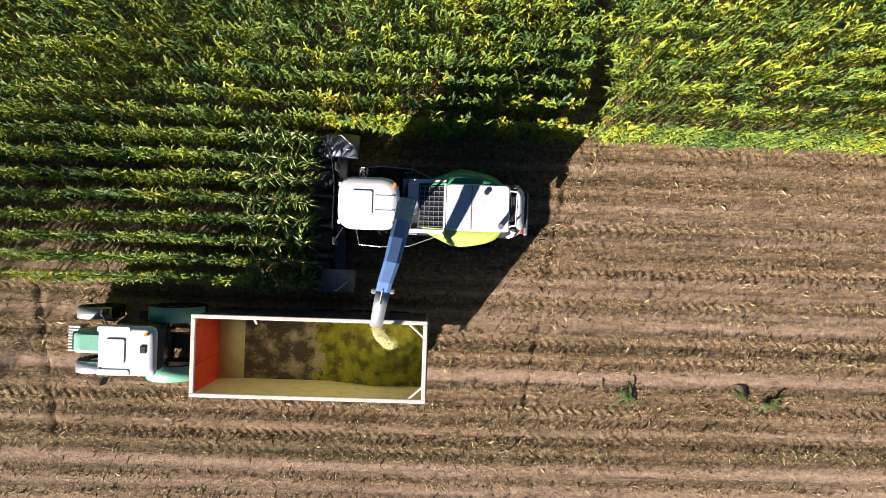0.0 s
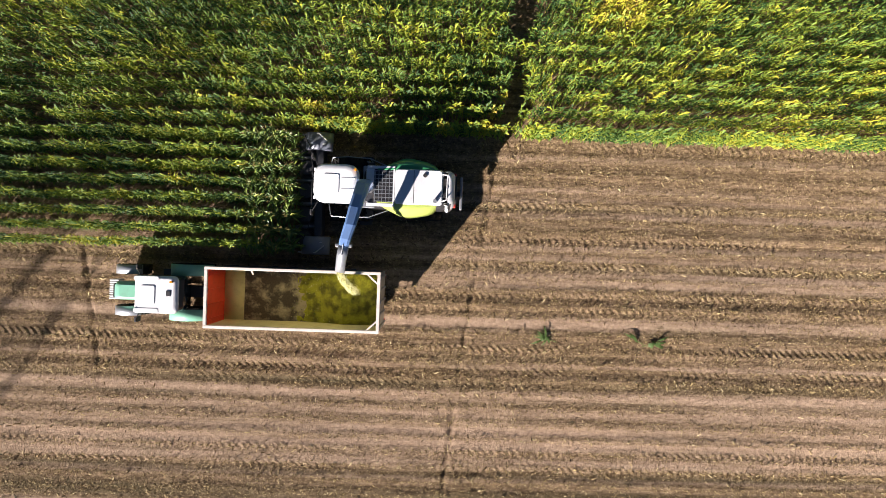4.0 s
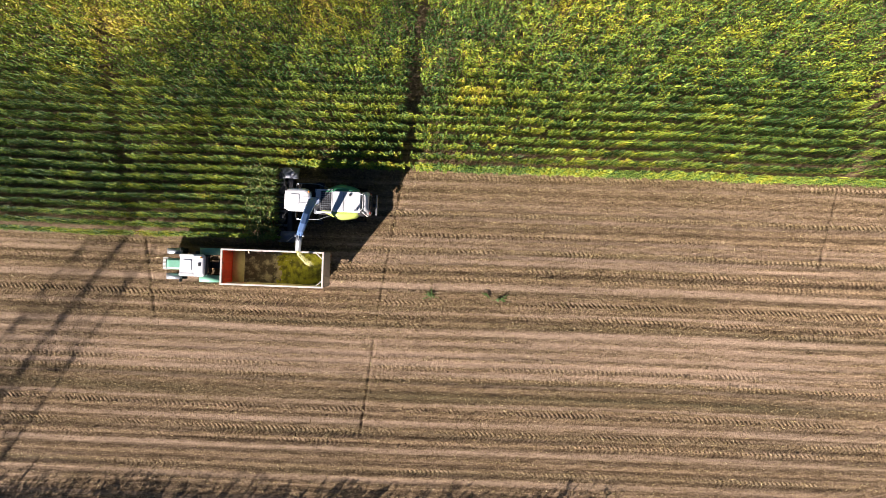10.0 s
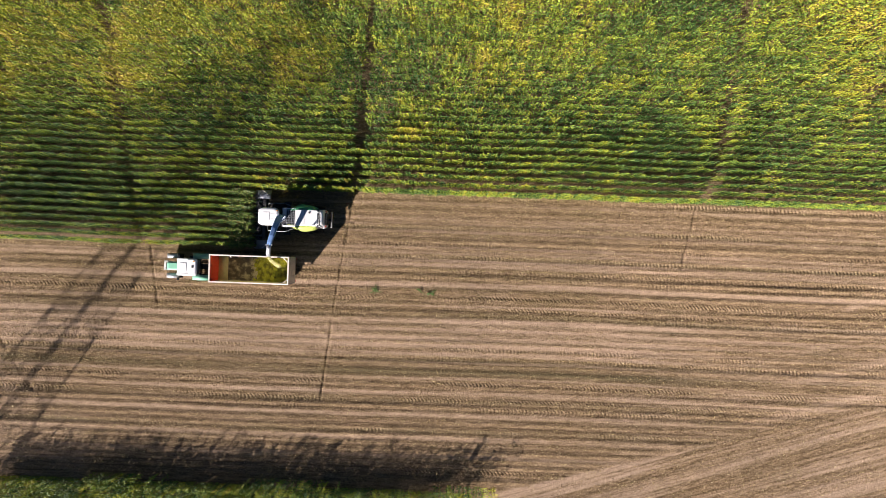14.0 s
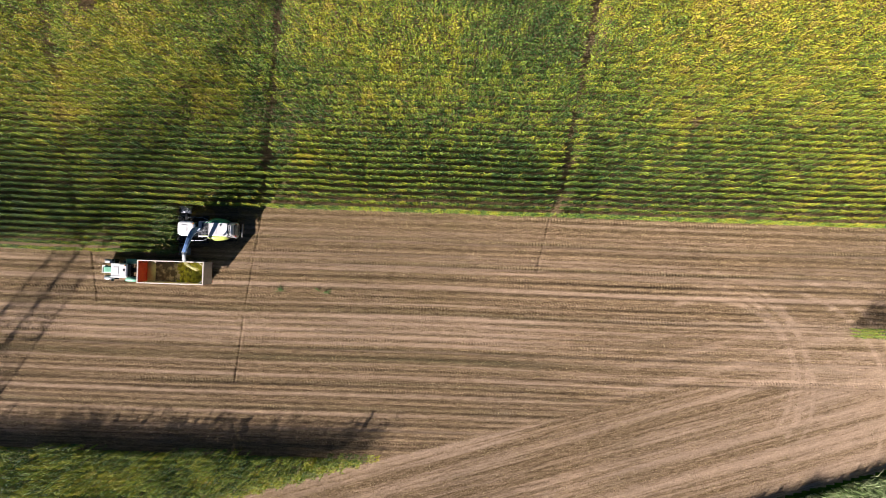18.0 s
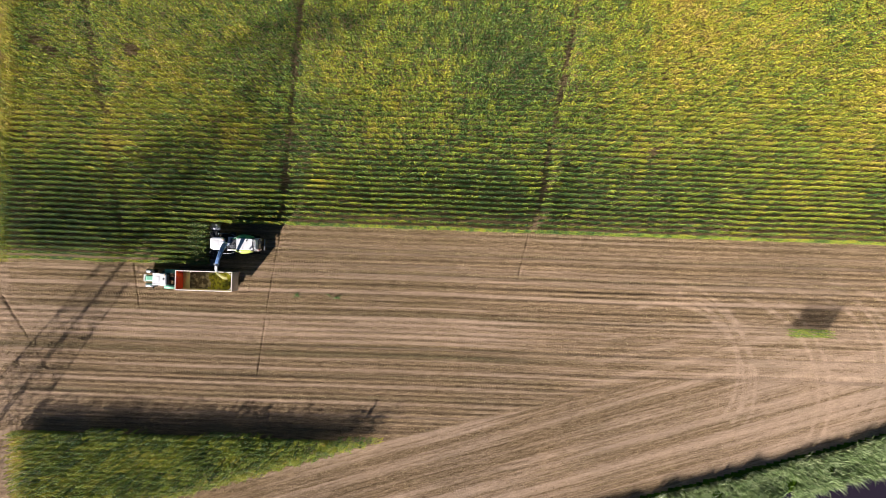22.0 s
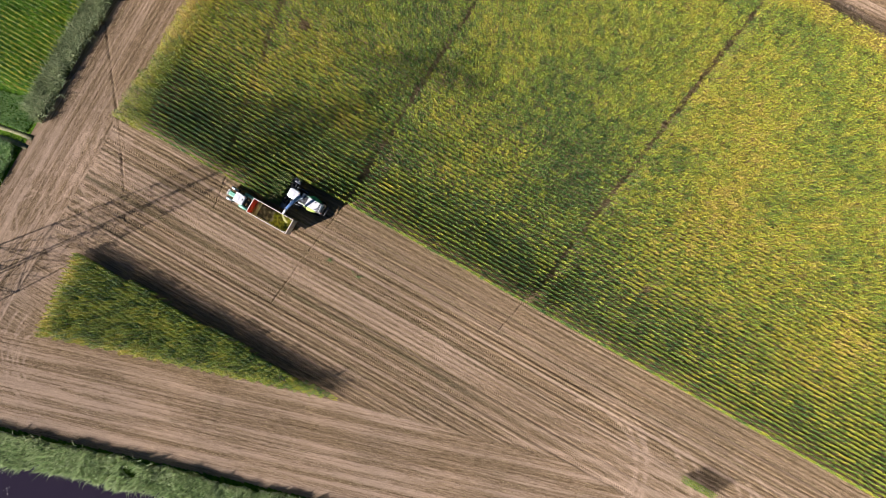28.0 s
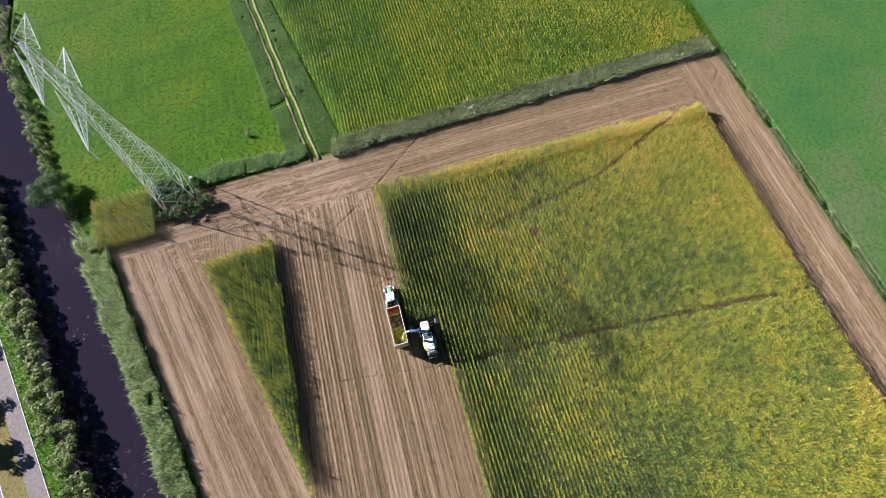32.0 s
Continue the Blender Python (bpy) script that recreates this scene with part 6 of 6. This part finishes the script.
def cut_soil(x, y):
    """Open soil: inside the field, outside every standing crop."""
    crop = (x > -78.4 + 0.03 * y) & (y < 69.7) & ((y > 0.05) | ((x < CUT_X + 0.3) & (y > STRIP_Y)))
    return (x > -91) & (x < 75) & (y > line_y(FIELD_BANK, x) + 0.6) & (y < 81) & ~crop & ~in_tri(x, y)


def stubble(name, x, y, label):
    n = len(x)
    h = 0.05 + 0.09 * rng.random(n)
    az = rng.random(n) * 2 * np.pi
    ln = np.abs(rng.normal(0, 0.09, n)) + (rng.random(n) < 0.4) * 0.14
    r = 0.018 + 0.014 * rng.random(n)
    tx, ty = x + np.cos(az) * ln, y + np.sin(az) * ln
    z0 = np.full(n, -0.08)
    V = []
    for k in range(3):
        a = k * 2 * np.pi / 3
        V.append(np.stack([x + r * np.cos(a), y + r * np.sin(a), z0], -1))
    for k in range(3):
        a = k * 2 * np.pi / 3
        V.append(np.stack([tx + r * np.cos(a), ty + r * np.sin(a), h], -1))
    V = np.stack(V, 1)
    o = (np.arange(n) * 6)[:, None]
    T = np.concatenate([o + np.array([q]) for q in ([0, 1, 4], [0, 4, 3], [1, 2, 5], [1, 5, 4], [2, 0, 3], [2, 3, 5], [3, 4, 5])], 0)
    return tagged(np_mesh(name, V.reshape(-1, 3), T, [stub_mat]), label, "stubble", kind="stuff")


def thin_by_lane(x, y, k=0.85):
    return rng.random(x.shape) > k * bare_at(x, y)


c17, s17 = math.cos(radians(17.1)), math.sin(radians(17.1))
X, Y = row_points(-78.3, 75, -49.0 * 0.75 - 0.375, 0.0, step=0.17, keep=lambda x, y: cut_soil(x, y) & ~wedge_uv(x, y)[2] & ~wedge_uv(x, y)[3])
ok = thin_by_lane(X, Y)
stubble("maize_stubble", X[ok], Y[ok], "short pale maize stubble in straight rows")
A, B = row_points(-75, 80, -30.0, 0.0, step=0.2)
X, Y = -20.5 + A * c17 - B * s17, -30.5 + A * s17 + B * c17
ok = cut_soil(X, Y) & wedge_uv(X, Y)[2] & ~wedge_uv(X, Y)[3]
ok &= thin_by_lane(X, Y, 0.95)
stubble("maize_stubble", X[ok], Y[ok], "short pale stubble in rows beside the river bank")
X, Y = row_points(-91, -78.3, -66, 81, step=0.22, along="y", keep=cut_soil)
X2, Y2 = row_points(-78, 60, 69.8, 81, step=0.25, keep=cut_soil)
X, Y = np.concatenate([X, X2]), np.concatenate([Y, Y2])
ok = thin_by_lane(X, Y, 1.0) & (rng.random(X.shape) < 0.7)
stubble("maize_stubble", X[ok], Y[ok], "sparse worn stubble on the headland")

litter_dark = mat("litter_brown", rough=0.85)
link(litter_dark, ramp(litter_dark, litter_dark.node_tree.nodes.new("ShaderNodeNewGeometry").outputs["Random Per Island"], [(0, (0.05, 0.035, 0.02)), (0.6, (0.17, 0.12, 0.06)), (1, (0.30, 0.22, 0.10))]), bsdf(litter_dark).inputs["Base Color"])


def litter(n, x0, x1, y0, y1, size, label, k=0.7):
    x, y = x0 + rng.random(n) * (x1 - x0), y0 + rng.random(n) * (y1 - y0)
    u, v, b, r = soil_fields(x, y)
    ph = np.abs((v / 0.75 - 0.5) % 1.0 - 0.5)
    ok = cut_soil(x, y) & (rng.random(n) > (k + 0.28) * b) & (rng.random(n) < 1.05 - 1.3 * np.minimum(ph, 0.5)) & (vnoise(x, y, 0.8, 81) + 0.35 > rng.random(n))
    x, y = x[ok], y[ok]
    idx = rng.choice([0, 0, 1, 1, 0], len(x)).astype(np.int32)
    return tagged(flakes("maize_litter", np.stack([x, y, 0.02 + 0.05 * rng.random(len(x))], -1), size, [stub_mat, litter_dark], 0.35, idx, long=5.0), label, "litter", kind="stuff")


litter(230000, -74, -10, -19, 0.2, 0.022, "dry leaf litter strewn between the stubble rows")
litter(130000, -78, 74, -62, 0.2, 0.045, "dry leaf scraps over the harvested field")
litter(30000, -91, -76, -66, 81, 0.05, "dry scraps on the headland")


# uprooted plants lying in the stubble
def fallen(x, y, turn, n, label):
    root = thing("fallen_maize", pose(x, y, 0.03, 0, 0, turn) @ Matrix.Diagonal((0.8, 0.8, 0.8, 1)), label, "maize plant", "fallen plants")
    for k in range(n):
        L, w = 0.45 + 0.45 * lr.random(), 0.05 + 0.03 * lr.random()
        a = lr.gauss(0, 0.55)
        x0 = lr.random() * 0.7 - 0.35
        bm = bmesh.new()
        prev = None
        for i in range(5):
            t = i / 4
            px_, z = x0 + L * t, 0.06 + 0.14 * math.sin(math.pi * t)
            ww = w * math.sin(math.pi * (0.15 + 0.83 * t))
            now = [bm.verts.new((px_ * math.cos(a) - q * math.sin(a), px_ * math.sin(a) + q * math.cos(a), z)) for q in (-ww, ww)]
            if prev:
                bm.faces.new((prev[0], prev[1], now[1], now[0]))
            prev = now
        part("leaf", bm, bush_mat, root)
    part("stalk", rod_bm((-0.7, 0, 0.03), (0.6, 0.05, 0.05), 0.02, 0.012, 6), stalk_mat, root)


fallen(-32.8, -9.85, 160, 12, "green uprooted maize plant lying on the stubble")
fallen(-27.4, -9.95, 20, 8, "green uprooted maize plant lying on the stubble")
fallen(-28.3, -9.75, 150, 4, "green uprooted maize plant lying on the stubble")
